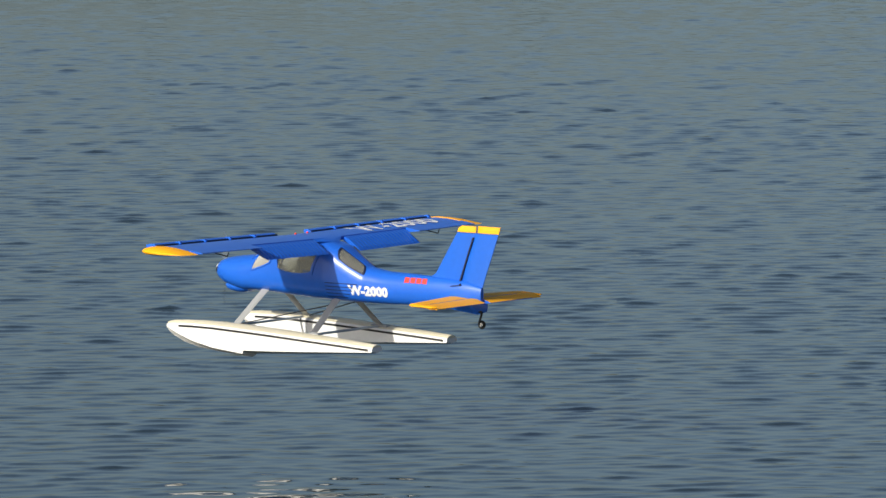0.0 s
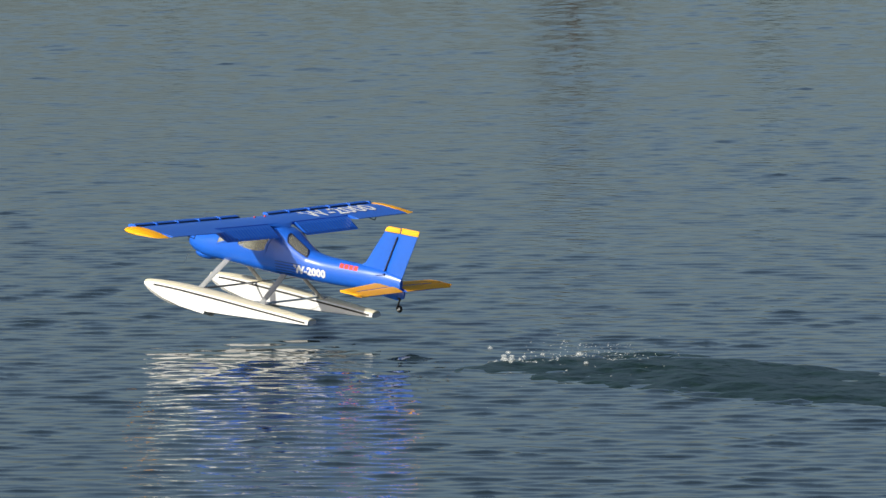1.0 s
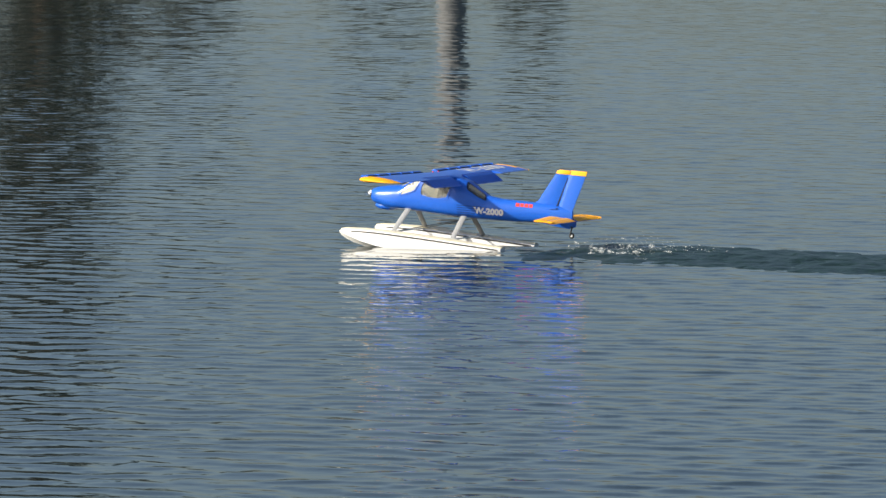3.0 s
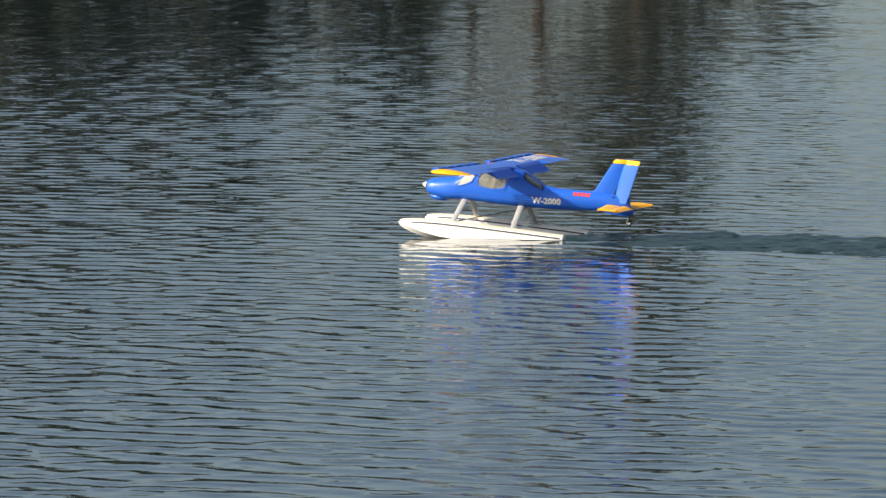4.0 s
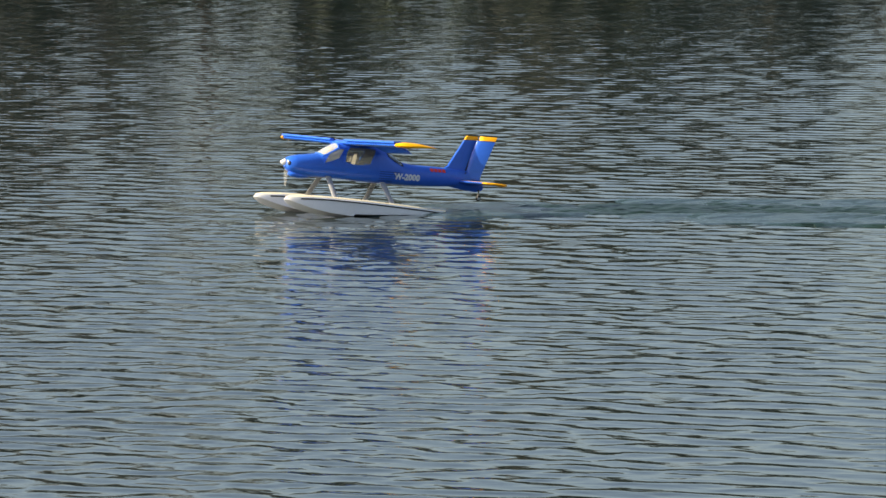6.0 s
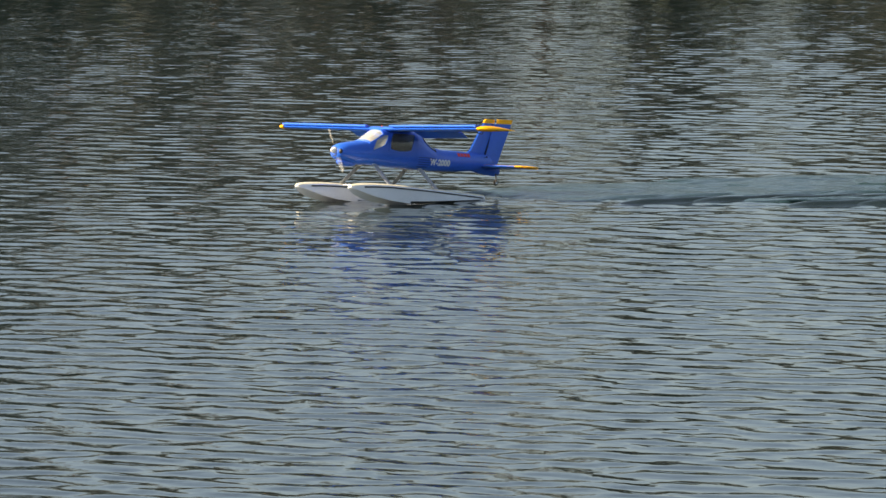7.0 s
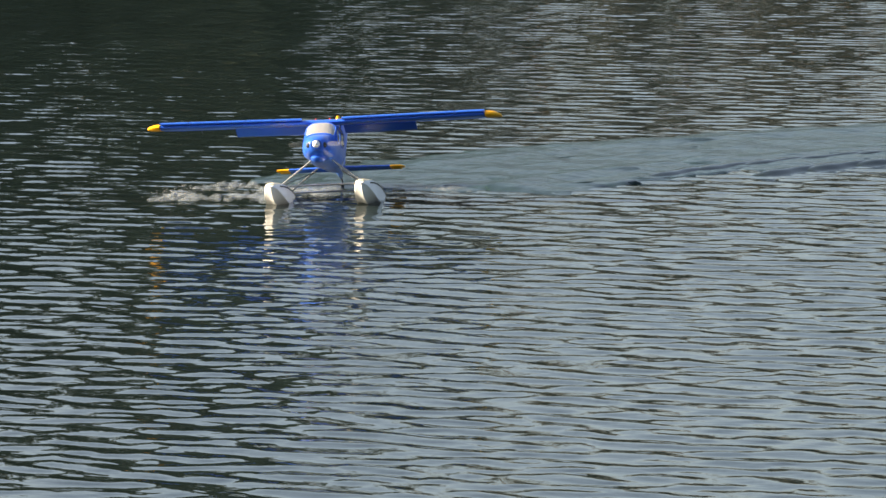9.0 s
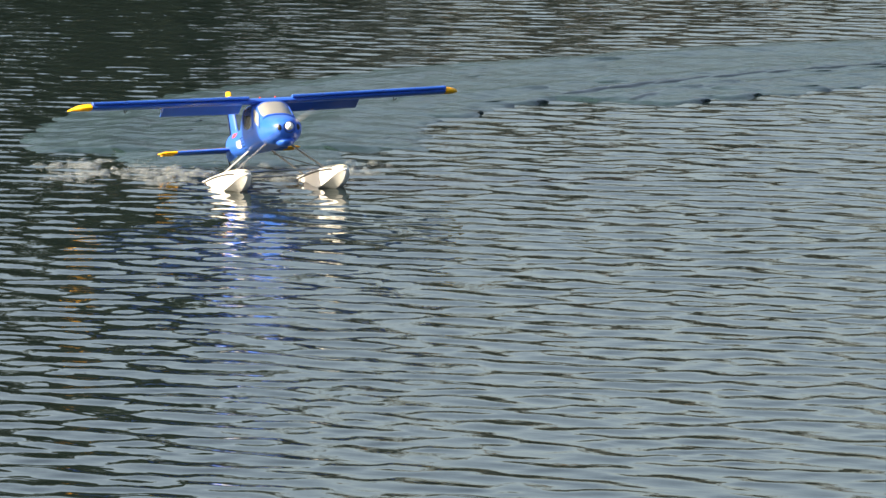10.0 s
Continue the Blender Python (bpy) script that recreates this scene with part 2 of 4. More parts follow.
def build_water():
    fine = np.arange(-6.5, 48.01, 0.08)
    coarse = np.arange(50.0, 360 - 6.6, 2.0)
    az = np.radians(np.concatenate([fine, coarse]))
    near = np.array([0.4, 2.0, 5.0, 9.0, 14.0])
    mid = 16.3 * np.exp(np.arange(0, 1780) * 0.00085)
    r = np.concatenate([near, mid, [mid[-1] + 6, mid[-1] + 14, mid[-1] + 26, mid[-1] + 42]])
    A, R = np.meshgrid(az, r, indexing="ij")
    x, y = -np.sin(A) * R, np.cos(A) * R
    z = ripples(x, y)
    soft = np.clip((R - 16.2) / 0.6, 0, 1) * np.clip((73 - R) / 3, 0, 1)
    deg = np.degrees(A)
    soft *= np.clip((deg + 6.5) / 0.5, 0, 1) * np.clip((48 - deg) / 0.5, 0, 1)
    z *= soft
    na, nr = A.shape
    co = np.stack([x, y, z], -1).reshape(-1, 3)
    i, j = np.meshgrid(np.arange(na), np.arange(nr - 1), indexing="ij")
    i2 = (i + 1) % na
    quads = np.stack([i * nr + j, i * nr + j + 1, i2 * nr + j + 1, i2 * nr + j], -1).reshape(-1, 4)[:, ::-1]
    me = bpy.data.meshes.new("water")
    me.vertices.add(len(co))
    me.vertices.foreach_set("co", co.astype(np.float32).ravel())
    me.loops.add(quads.size)
    me.loops.foreach_set("vertex_index", quads.astype(np.int32).ravel())
    me.polygons.add(len(quads))
    me.polygons.foreach_set("loop_start", np.arange(0, quads.size, 4, dtype=np.int32))
    me.update(calc_edges=True)
    me.shade_smooth()
    me.materials.append(WATER)
    return tagged(new("water", me), "dark rippled lake water mirroring sky and trees", "water", kind="structure")


def build_ground():
    bm = bmesh.new()
    loops = []
    rng = random.Random(3)
    for k in range(180):
        az = k * 2.0
        e = lake_edge(az)
        a = radians(az)
        ring = []
        for d, z in ((-0.6, -0.5), (0.0, 0.02), (0.5, 0.45), (2.0, 0.75), (8, 1.0), (40, 1.6), (200, 2.5), (1600, 6.0)):
            q = max(e + d, 0.02)
            zz = z * (1 + 0.2 * noise.noise((az * 0.12, d * 0.2, 3.0))) if d > 0 else z
            ring.append((-math.sin(a) * q, math.cos(a) * q, zz))
        loops.append(ring)
    vs = [[bm.verts.new(p) for p in lp] for lp in loops]
    for a, b in zip(vs, vs[1:] + vs[:1]):
        for i in range(len(a) - 1):
            bm.faces.new((a[i], b[i], b[i + 1], a[i + 1]))
    # the low grassy mound on which the camera stands
    rows = [[(-math.sin(radians(k * 15)) * q, math.cos(radians(k * 15)) * q, z + 0.05 * min(1.0, q / 2.6) * math.sin(k * 1.7)) for k in range(24)]
            for q, z in ((0.05, 0.80), (0.8, 0.78), (1.6, 0.55), (2.6, 0.08), (3.2, -0.45))]
    rings(bm, rows)
    return tagged(part("ground", bm, GRASS), "grassy lake bank sloping up from the water", "ground", kind="structure")


# ---------------------------------------------------------------- trees on the far bank
def build_tree(kind, seed, height):
    rng = random.Random(seed)
    tree = new("tree")
    bm = bmesh.new()
    r0 = height * 0.011 + 0.03
    pts = []
    x = y = 0.0
    for i in range(7):
        k = i / 6
        pts.append((Vector((x, y, height * 0.9 * k)), r0 * (1 - 0.9 * k) + 0.01))
        x += rng.uniform(-0.02, 0.02) * height
        y += rng.uniform(-0.02, 0.02) * height
    for (a, ra), (b, rb) in zip(pts, pts[1:]):
        tube(bm, a, b, ra, rb, n=7)
    tips = []
    for i in range(30 if kind != "bare" else 44):
        k = rng.uniform(0.05, 0.97)
        j = min(int(k * 6), 5)
        base = pts[j][0].lerp(pts[j + 1][0], k * 6 - j)
        spread = height * (0.26 if kind != "tall" else 0.17) * (1.15 - 0.75 * k) * rng.uniform(0.6, 1.1)
        a = rng.uniform(0, 6.3)
        tip = base + Vector((math.cos(a) * spread, math.sin(a) * spread, spread * rng.uniform(0.15, 0.8)))
        tube(bm, base, tip, r0 * 0.32 * (1.1 - k), 0.012, n=5)
        tips += [(base.lerp(tip, q), spread) for q in (0.4, 0.62, 0.82, 1.0)]
    part("trunk", bm, BARK, tree)
    bm = bmesh.new()
    per = {"leafy": 34, "tall": 60, "bare": 17}[kind]
    size = {"leafy": 0.30, "tall": 0.32, "bare": 0.15}[kind] * height / 12
    for c, spread in tips:
        for _ in range(per):
            p = c + Vector((rng.gauss(0, 1), rng.gauss(0, 1), rng.gauss(0, 0.8))) * spread * 0.22
            n = Vector((rng.gauss(0, 1), rng.gauss(0, 1), rng.gauss(0, 1))).normalized()
            u = n.orthogonal().normalized()
            v = n.cross(u)
            s = size * rng.uniform(0.5, 1.3)
            w = 0.55 if kind != "bare" else 0.22
            bm.faces.new([bm.verts.new(p + q) for q in (-u * s, v * s * w, u * s, -v * s * w)])
    part("crown", bm, {"leafy": LEAF_OLIVE, "tall": LEAF_DARK, "bare": LEAF_BROWN}[kind], tree, smooth=False)
    label = {"leafy": "olive leafy tree on the far grassy bank",
             "tall": "tall dark green tree on the far bank",
             "bare": "bare brown twiggy tree on the far bank"}[kind]
    return tagged(tree, label, "tree", group="trees on the far bank")


def build_trees():
    kinds = {"tall": [build_tree("tall", 11 + i, 12.0) for i in range(2)],
             "bare": [build_tree("bare", 21 + i, 11.0) for i in range(3)],
             "leafy": [build_tree("leafy", 31 + i, 9.0) for i in range(2)]}
    used = {id(t): False for k in kinds.values() for t in k}
    rng = random.Random(5)
    spots = []
    b = 44.6
    while b < 62:
        spots.append((b, rng.uniform(2, 5), "tall", rng.uniform(0.58, 0.75)))
        b += rng.uniform(0.95, 1.4)
    row = random.Random(41)
    b, i = 31.4, 0
    while b < 44.5:
        low = 0.87 if b > 40 else 0.96 if b > 36 else 0.90 if b > 34 else 0.84 if b > 33.0 else 0.68
        spots.append((b, row.uniform(2, 7), ("bare", "leafy")[i % 2], row.uniform(0.78, 0.98) * low))
        b += row.uniform(0.60, 0.82)
        i += 1
    spots += [(45.6, 2.5, "tall", 0.70), (46.4, 3.5, "tall", 0.74), (47.2, 2.5, "tall", 0.70), (30.8, 2.0, "bare", 0.75), (30.0, 3.0, "leafy", 0.8), (9.2, 26.0, "bare", 0.6)]
    b = -22.0
    while b < 29:
        tall = 1.0 if b < 15 else 1.1 if b < 24 else 1.9
        spots.append((b, rng.uniform(60, 80), "bare" if rng.random() < 0.6 else "leafy", rng.uniform(0.35, 0.5) * tall))
        b += rng.uniform(2.2, 3.6) / tall
    rng = random.Random(6)
    for az, back, kind, s in spots:
        src = kinds[kind][rng.randrange(len(kinds[kind]))]
        e = lake_edge(az) + back
        a = radians(az)
        m = pose(-math.sin(a) * e, math.cos(a) * e, 0.6, 0, 0, rng.uniform(0, 360))
        if not used[id(src)]:
            used[id(src)] = True
            ob = src
            ob.matrix_basis = m
        else:
            ob = copy_thing(src, m)
        ob.scale = (s, s, s * rng.uniform(0.9, 1.12))


def build_undergrowth():
    """Dense dark bushes added out of view to darken the mirrored wooded shore."""
    rng = random.Random(17)
    bm = bmesh.new()
    for _ in range(24000):
        az = rng.uniform(29.3, 54)
        e = lake_edge(az) + rng.uniform(-0.3, 3.5)
        a = radians(az)
        top = (3.4 if az > 44.8 else 1.5 if az > 34 else 0.6) + 1.2 * noise.noise((az * 0.9, 0.0, 5.0)) + 0.6 * noise.noise((az * 4.0, 2.0, 5.0))
        p = Vector((-math.sin(a) * e, math.cos(a) * e, 0.1 + rng.random() ** 0.8 * max(0.5, top * 1.3)))
        n = Vector((rng.gauss(0, 1), rng.gauss(0, 1), rng.gauss(0, 0.6))).normalized()
        u = n.orthogonal().normalized()
        v = n.cross(u)
        q = rng.uniform(0.12, 0.34)
        bm.faces.new([bm.verts.new(p + w) for w in (-u * q, v * q * 0.6, u * q, -v * q * 0.6)])
    ob = part("undergrowth", bm, LEAF_DARK, smooth=False)
    tagged(ob, "unseen dark bushes added to darken the mirrored far shore", "bushes", kind="stuff")


def build_flakes():
    """A thin mat of small brown flakes far out on the lake."""
    rng = random.Random(23)
    bm = bmesh.new()
    for _ in range(190):
        r, a = abs(rng.gauss(0, 0.5)), rng.uniform(0, 6.3)
        p = Vector((-3.6 + 0.75 * r * math.cos(a) * 1.3, 50.8 + r * math.sin(a) * 1.5, rng.uniform(0.004, 0.012)))
        h, q = rng.uniform(0, 6.3), rng.uniform(0.012, 0.036)
        u, v = Vector((math.cos(h), math.sin(h), 0.15)) * q, Vector((-math.sin(h), math.cos(h), -0.1)) * q * 0.5
        bm.faces.new([bm.verts.new(p + w) for w in (-u, v, u, -v)])
    tagged(part("floating_weed", bm, FLAKES, smooth=False), "thin patch of small brown flakes on the lake", "weed", kind="stuff")


def build_pole():
    # unseen pole, added only to mirror a pale streak in the water
    thing = new("utility_pole")
    a, e = radians(26.5), lake_edge(26.5) + 1.5
    thing.matrix_basis = pose(-math.sin(a) * e, math.cos(a) * e, 0.5, 0, 0, 26.5)
    bm = bmesh.new()
    tube(bm, (0, 0, 0), (0, 0, 6.0), 0.22, 0.18, n=18)
    part("mast", bm, POLE, thing)
    bm = bmesh.new()
    tube(bm, (-0.5, 0, 5.7), (0.5, 0, 5.7), 0.05, n=8)
    part("crossarm", bm, BARK, thing)
    tagged(thing, "pale pole added out of view for the streak mirrored in the lake", "pole")


# ---------------------------------------------------------------- the seaplane
# Its own space: x forward, y to its port side, z up, the floats' step keel at the origin.
NX, NZ = 0.31, 0.247                     # the spinner's tip
STATIONS = np.array([                    # x from the tip, belly, roof, half width, squareness
    (-0.024, -0.020, 0.020, 0.022, 2.0), (-0.036, -0.034, 0.030, 0.042, 2.1), (-0.064, -0.046, 0.040, 0.057, 2.2),
    (-0.110, -0.056, 0.048, 0.066, 2.3), (-0.150, -0.060, 0.053, 0.071, 2.5), (-0.190, -0.058, 0.058, 0.073, 2.6),
    (-0.235, -0.057, 0.088, 0.074, 2.8), (-0.280, -0.059, 0.114, 0.075, 3.0), (-0.340, -0.061, 0.118, 0.076, 3.2),
    (-0.420, -0.064, 0.118, 0.076, 3.2), (-0.490, -0.066, 0.117, 0.074, 3.0), (-0.530, -0.067, 0.106, 0.069, 2.7),
    (-0.580, -0.067, 0.074, 0.061, 2.5), (-0.630, -0.067, 0.046, 0.052, 2.3), (-0.700, -0.066, 0.037, 0.044, 2.2),
    (-0.800, -0.063, 0.036, 0.036, 2.1), (-0.900, -0.056, 0.034, 0.028, 2.1), (-1.000, -0.046, 0.028, 0.018, 2.0),
    (-1.065, -0.036, 0.012, 0.008, 2.0)])


def hull(x, a, out=0.0):
    """A point of the fuselage's skin at x from the tip; a: angle from port, towards the roof, in radians."""
    zb, zt, w, e = (np.interp(-x, -STATIONS[:, 0], STATIONS[:, i]) for i in (1, 2, 3, 4))
    c, s = math.cos(a), math.sin(a)
    q = 2 / e
    y = (w + out) * math.copysign(abs(c) ** q, c)
    z = (zb + zt) / 2 + ((zt - zb) / 2 + out) * math.copysign(abs(s) ** q, s)
    return Vector((x + NX, y, z + NZ))


def side_y(x, z, out):
    """Half width of the fuselage at x and height z, both from the spinner's tip."""
    zb, zt, w, e = (np.interp(-x, -STATIONS[:, 0], STATIONS[:, i]) for i in (1, 2, 3, 4))
    k = min(0.98, abs((z - (zb + zt) / 2) / ((zt - zb) / 2)))
    return w * (1 - k ** e) ** (1 / e) + out


def lettering(text, size, place, parent, mat, name, label):
    """Flat lettering from the built-in font, each point laid on a surface by place(u, v)."""
    cu = bpy.data.curves.new(name, "FONT")
    cu.body, cu.size, cu.resolution_u, cu.offset = text, size, 2, 0.0024
    tmp = new(name, cu)
    dg = bpy.context.evaluated_depsgraph_get()
    me = bpy.data.meshes.new_from_object(tmp.evaluated_get(dg))
    bpy.data.objects.remove(tmp)
    me.name = name
    me.materials.clear()
    me.materials.append(mat)
    for v in me.vertices:
        v.co = place(v.co.x, v.co.y)
    ob = new(name, me)
    ob.parent = parent
    ob["label"] = label
    return ob


WINDOWS = [   # name, label, from and to along x from the tip, from and to round the hull in degrees, slant
    ("windscreen", "clear curved windscreen over the cockpit", -0.192, -0.280, 38, 142, 0.0),
    ("side_window", "clear side window of the cabin", -0.312, -0.470, -4, 45, -0.030),
    ("front_side_window", "small clear quarter window", -0.212, -0.296, 2, 36, -0.030),
    ("rear_window", "clear rear quarter window", -0.536, -0.630, 33, 72, 0.012)]


def window_sides(win):
    return (0, 1) if win[0] != "windscreen" else (0,)


def window_point(win, mirrored, r, k, out):
    """A point of a rounded pane: r from its middle to its rim, k round it."""
    _, _, x0, x1, a0, a1, slant = win
    c, q = math.cos(k), math.sin(k)
    m = max(abs(c), abs(q)) ** 0.72
    u, v = 0.5 + 0.5 * r * c / m, 0.5 + 0.5 * r * q / m
    a = radians(a0 + (a1 - a0) * v)
    return hull(x0 + (x1 - x0) * u + slant * (v - 0.5), math.pi - a if mirrored else a, out)


def in_window(x, a):
    """Whether a place of the skin lies within an opening."""
    for win in WINDOWS:
        _, _, x0, x1, a0, a1, slant = win
        for mirrored in window_sides(win):
            d = math.degrees(math.pi - a if mirrored else a)
            d = (d + 180) % 360 - 180
            v = (d - a0) / (a1 - a0)
            u = (x - slant * (v - 0.5) - x0) / (x1 - x0)
            c, q = 2 * u - 1, 2 * v - 1
            r = math.hypot(c, q)
            if r < 1e-6 or r * (max(abs(c), abs(q)) / r) ** 0.72 < 0.94:
                return True
    return False


def skin(x_rows, n, out):
    """The fuselage's skin with its window openings."""
    bm = bmesh.new()
    vs = [[bm.verts.new(hull(x, 2 * math.pi * i / n, out)) for i in range(n)] for x in x_rows]
    for j in range(len(x_rows) - 1):
        for i in range(n):
            if not in_window((x_rows[j] + x_rows[j + 1]) / 2, 2 * math.pi * (i + 0.5) / n):
                bm.faces.new((vs[j][i], vs[j][(i + 1) % n], vs[j + 1][(i + 1) % n], vs[j + 1][i]))
    for end in (vs[0], vs[-1]):
        bm.faces.new(end)
    return bm


def build_windows(body):
    turns = [2 * math.pi * i / 40 for i in range(40)]
    for win in WINDOWS:
        for mirrored in window_sides(win):
            bm = bmesh.new()
            rings(bm, [[window_point(win, mirrored, r, k, 0.0010) for k in turns] for r in (1.0, 0.85, 0.6, 0.3, 0.04)])
            pane = part(win[0], bm, WINDSCREEN if win[0] in ("windscreen", "front_side_window") else GLASS, body, win[1])
            pane.visible_shadow = False
            bm = bmesh.new()
            rings(bm, [[window_point(win, mirrored, r, k, o) for k in turns] for r, o in ((0.93, -0.004), (0.93, 0.0024), (1.05, 0.0024), (1.05, -0.004))], caps=False)
            part("window_frame", bm, DARK_BLUE if win[0] == "rear_window" else BLUE, pane)
    # inside the cabin: pale lining, two seats and the panel
    part("cabin_lining", skin(np.linspace(-0.186, -0.640, 76), 96, -0.006), LINER, body, "pale foam lining of the cabin")
    for y in (-0.034, 0.034):
        bm = bmesh.new()
        rows = [[(NX + x + w * dx, y + dy * h, NZ + z) for dx, dy in ((1, 1), (-1, 1), (-1, -1), (1, -1))] for x, z, w, h in
                ((-0.372, -0.030, 0.008, 0.026), (-0.378, 0.020, 0.009, 0.027), (-0.384, 0.052, 0.008, 0.024), (-0.388, 0.072, 0.007, 0.015), (-0.389, 0.078, 0.004, 0.010))]
        rings(bm, rows)
        rings(bm, [[(NX + x, y + q, NZ + z) for q, z in ((0.026, -0.012), (-0.026, -0.012), (-0.026, -0.034), (0.026, -0.034))] for x in (-0.312, -0.378)])
        part("seat", bm, SEAT, body, "tan foam cockpit seat")
    bm = bmesh.new()
    rings(bm, [[(NX + x, y, NZ + z) for x, z in ((-0.196, 0.024), (-0.222, 0.026), (-0.226, 0.004), (-0.200, 0.000))] for y in (-0.058, 0.058)])
    part("instrument_panel", bm, BLACK, body, "dark instrument panel")


def foil(x0, chord, y, z, thick, n=9, camber=0.15):
    """An aerofoil section whose nose is at x0."""
    top, low = [], []
    for i in range(n + 1):
        u = 0.5 - 0.5 * math.cos(math.pi * i / n)
        t = thick * 5 * (0.2969 * math.sqrt(u) - 0.126 * u - 0.3516 * u * u + 0.2843 * u ** 3 - 0.1036 * u ** 4)
        c = camber * thick * 4 * u * (1 - u)
        top.append((x0 - chord * u, y, z + c + t))
        low.append((x0 - chord * u, y, z + c - t))
    return top + low[-2:0:-1]


WX, WC, WT, WZ = NX - 0.296, 0.205, 0.024, NZ + 0.117   # wing: nose, chord, thickness, height


def wing_top(x, y, out=0.0014):
    u = min(max((WX - x) / WC, 0.0), 1.0)
    t = WT * 5 * (0.2969 * math.sqrt(u) - 0.126 * u - 0.3516 * u * u + 0.2843 * u ** 3 - 0.1036 * u ** 4)
    return WZ + 0.15 * WT * 4 * u * (1 - u) + t + abs(y) * 0.010 + out


def build_wing(plane):
    wing = new("wing")
    wing.parent = plane
    span = 0.690
    bm = bmesh.new()
    cut = 0.155                                       # the fixed part ends where flaps and ailerons begin
    rows = []
    for y in (-span, -0.55, -0.4, -0.2, -0.07, 0, 0.07, 0.2, 0.4, 0.55, span):
        pts = foil(WX, WC, y, WZ + abs(y) * 0.010, WT)
        rows.append([(max(p[0], WX - cut) if abs(y) >= 0.07 else p[0], p[1], p[2]) for p in pts])
    rings(bm, rows)
    part("wing_panel", bm, BLUE, wing)
    for s in (1, -1):
        # raked orange tip
        bm = bmesh.new()
        rows = []
        for k in (0, 0.25, 0.5, 0.75, 0.92, 1.0):
            y = span + 0.003 + 0.060 * k
            ch = (WC + 0.006) * (1 - 0.42 * k ** 3)
            rows.append([(p[0], s * p[1], p[2]) for p in foil(WX + 0.006 - 0.075 * k ** 3, ch, y, WZ + 0.0069, (WT + 0.003) * (1 - 0.72 * k ** 3))])
        rings(bm, rows)
        part("wing_tip", bm, ORANGE, wing, "bright orange wing tip")
        # aileron
        bm = bmesh.new()
        rows = []
        for y in (0.395, 0.54, span - 0.004):
            z = WZ + y * 0.010 + 0.004
            rows.append([(WX - cut - 0.004, s * y, z + 0.0075), (WX - WC - 0.010, s * y, z + 0.0008),
                         (WX - WC - 0.010, s * y, z - 0.0015), (WX - cut - 0.004, s * y, z - 0.0085)])
        rings(bm, rows)
        part("aileron", bm, BLUE, wing)
        # ribbed flap, lowered
        bm = bmesh.new()
        rows = []
        n = 34
        for i in range(n + 1):
            y = 0.078 + (0.385 - 0.078) * i / n
            up = 0.0016 if i % 2 else 0.0
            d = math.radians(27)
            pts = [(0.0, 0.007), (0.02, 0.0075 + up), (0.062, 0.003 + up), (0.076, 0.0), (0.062, -0.003), (0.0, -0.007)]
            hx, hz = WX - cut - 0.004, WZ + 0.001 + y * 0.010
            rows.append([(hx - u * math.cos(d) + v * math.sin(d) * -1, s * y, hz - u * math.sin(d) + v * math.cos(d)) for u, v in pts])
        rings(bm, rows)
        part("flap", bm, BLUE, wing, "ribbed blue flap, lowered", smooth=False)
        # leading-edge slats, each with a solid dark strip for the shade behind it
        for i in range(5):
            ya, yb = 0.085 + i * 0.121, 0.085 + i * 0.121 + 0.112
            bm = bmesh.new()
            rings(bm, [[(p[0], s * p[1], p[2]) for p in foil(WX + 0.010, 0.032, y, WZ + 0.0125 + y * 0.010, 0.0115, n=5)] for y in (ya, yb)])
            part("slat", bm, BLUE, wing)
            bm = bmesh.new()
            rings(bm, [[(WX - a, s * y, wing_top(WX - a, y, o)) for a, o in ((0.014, 0.0065), (0.021, 0.0060), (0.024, -0.002), (0.014, -0.002))] for y in (ya, yb)])
            part("slot_shade", bm, DARK_BLUE, wing, "dark strip standing in for the shade behind the slat")
            bm = bmesh.new()
            rings(bm, [[(WX + a, s * y, WZ + y * 0.010 + h) for a, h in ((0.008, 0.017), (-0.026, 0.0215), (-0.03, 0.0135), (0.008, 0.008))] for y in (yb + 0.001, yb + 0.008)])
            part("slat_bracket", bm, BLUE, wing)
        # control horn under the aileron
        bm = bmesh.new()
        tube(bm, (WX - cut + 0.02, s * 0.53, WZ - 0.004), (WX - cut - 0.03, s * 0.53, WZ - 0.011), 0.0018, n=6)
        tube(bm, (WX - cut - 0.03, s * 0.53, WZ - 0.011), (WX - cut - 0.035, s * 0.53, WZ + 0.002), 0.0018, n=6)
        part("control_horn", bm, BLACK, wing, "black control horn")
    # big lettering on the starboard upper side, read from behind
    lettering("W-2000", 0.118, lambda u, v: Vector((WX - 0.137 + v * 1.05, -0.215 - u, wing_top(WX - 0.137 + v * 1.05, 0.215 + u))),
              wing, DECAL, "lettering", "large white letters")
    for y in (-0.03, 0.03):
        bm = bmesh.new()
        bmesh.ops.create_uvsphere(bm, u_segments=8, v_segments=6, radius=0.0038, matrix=Matrix.Translation((WX - 0.05, y, wing_top(WX - 0.05, y))))
        part("wing_bolt", bm, RED, wing, "small red wing bolt")


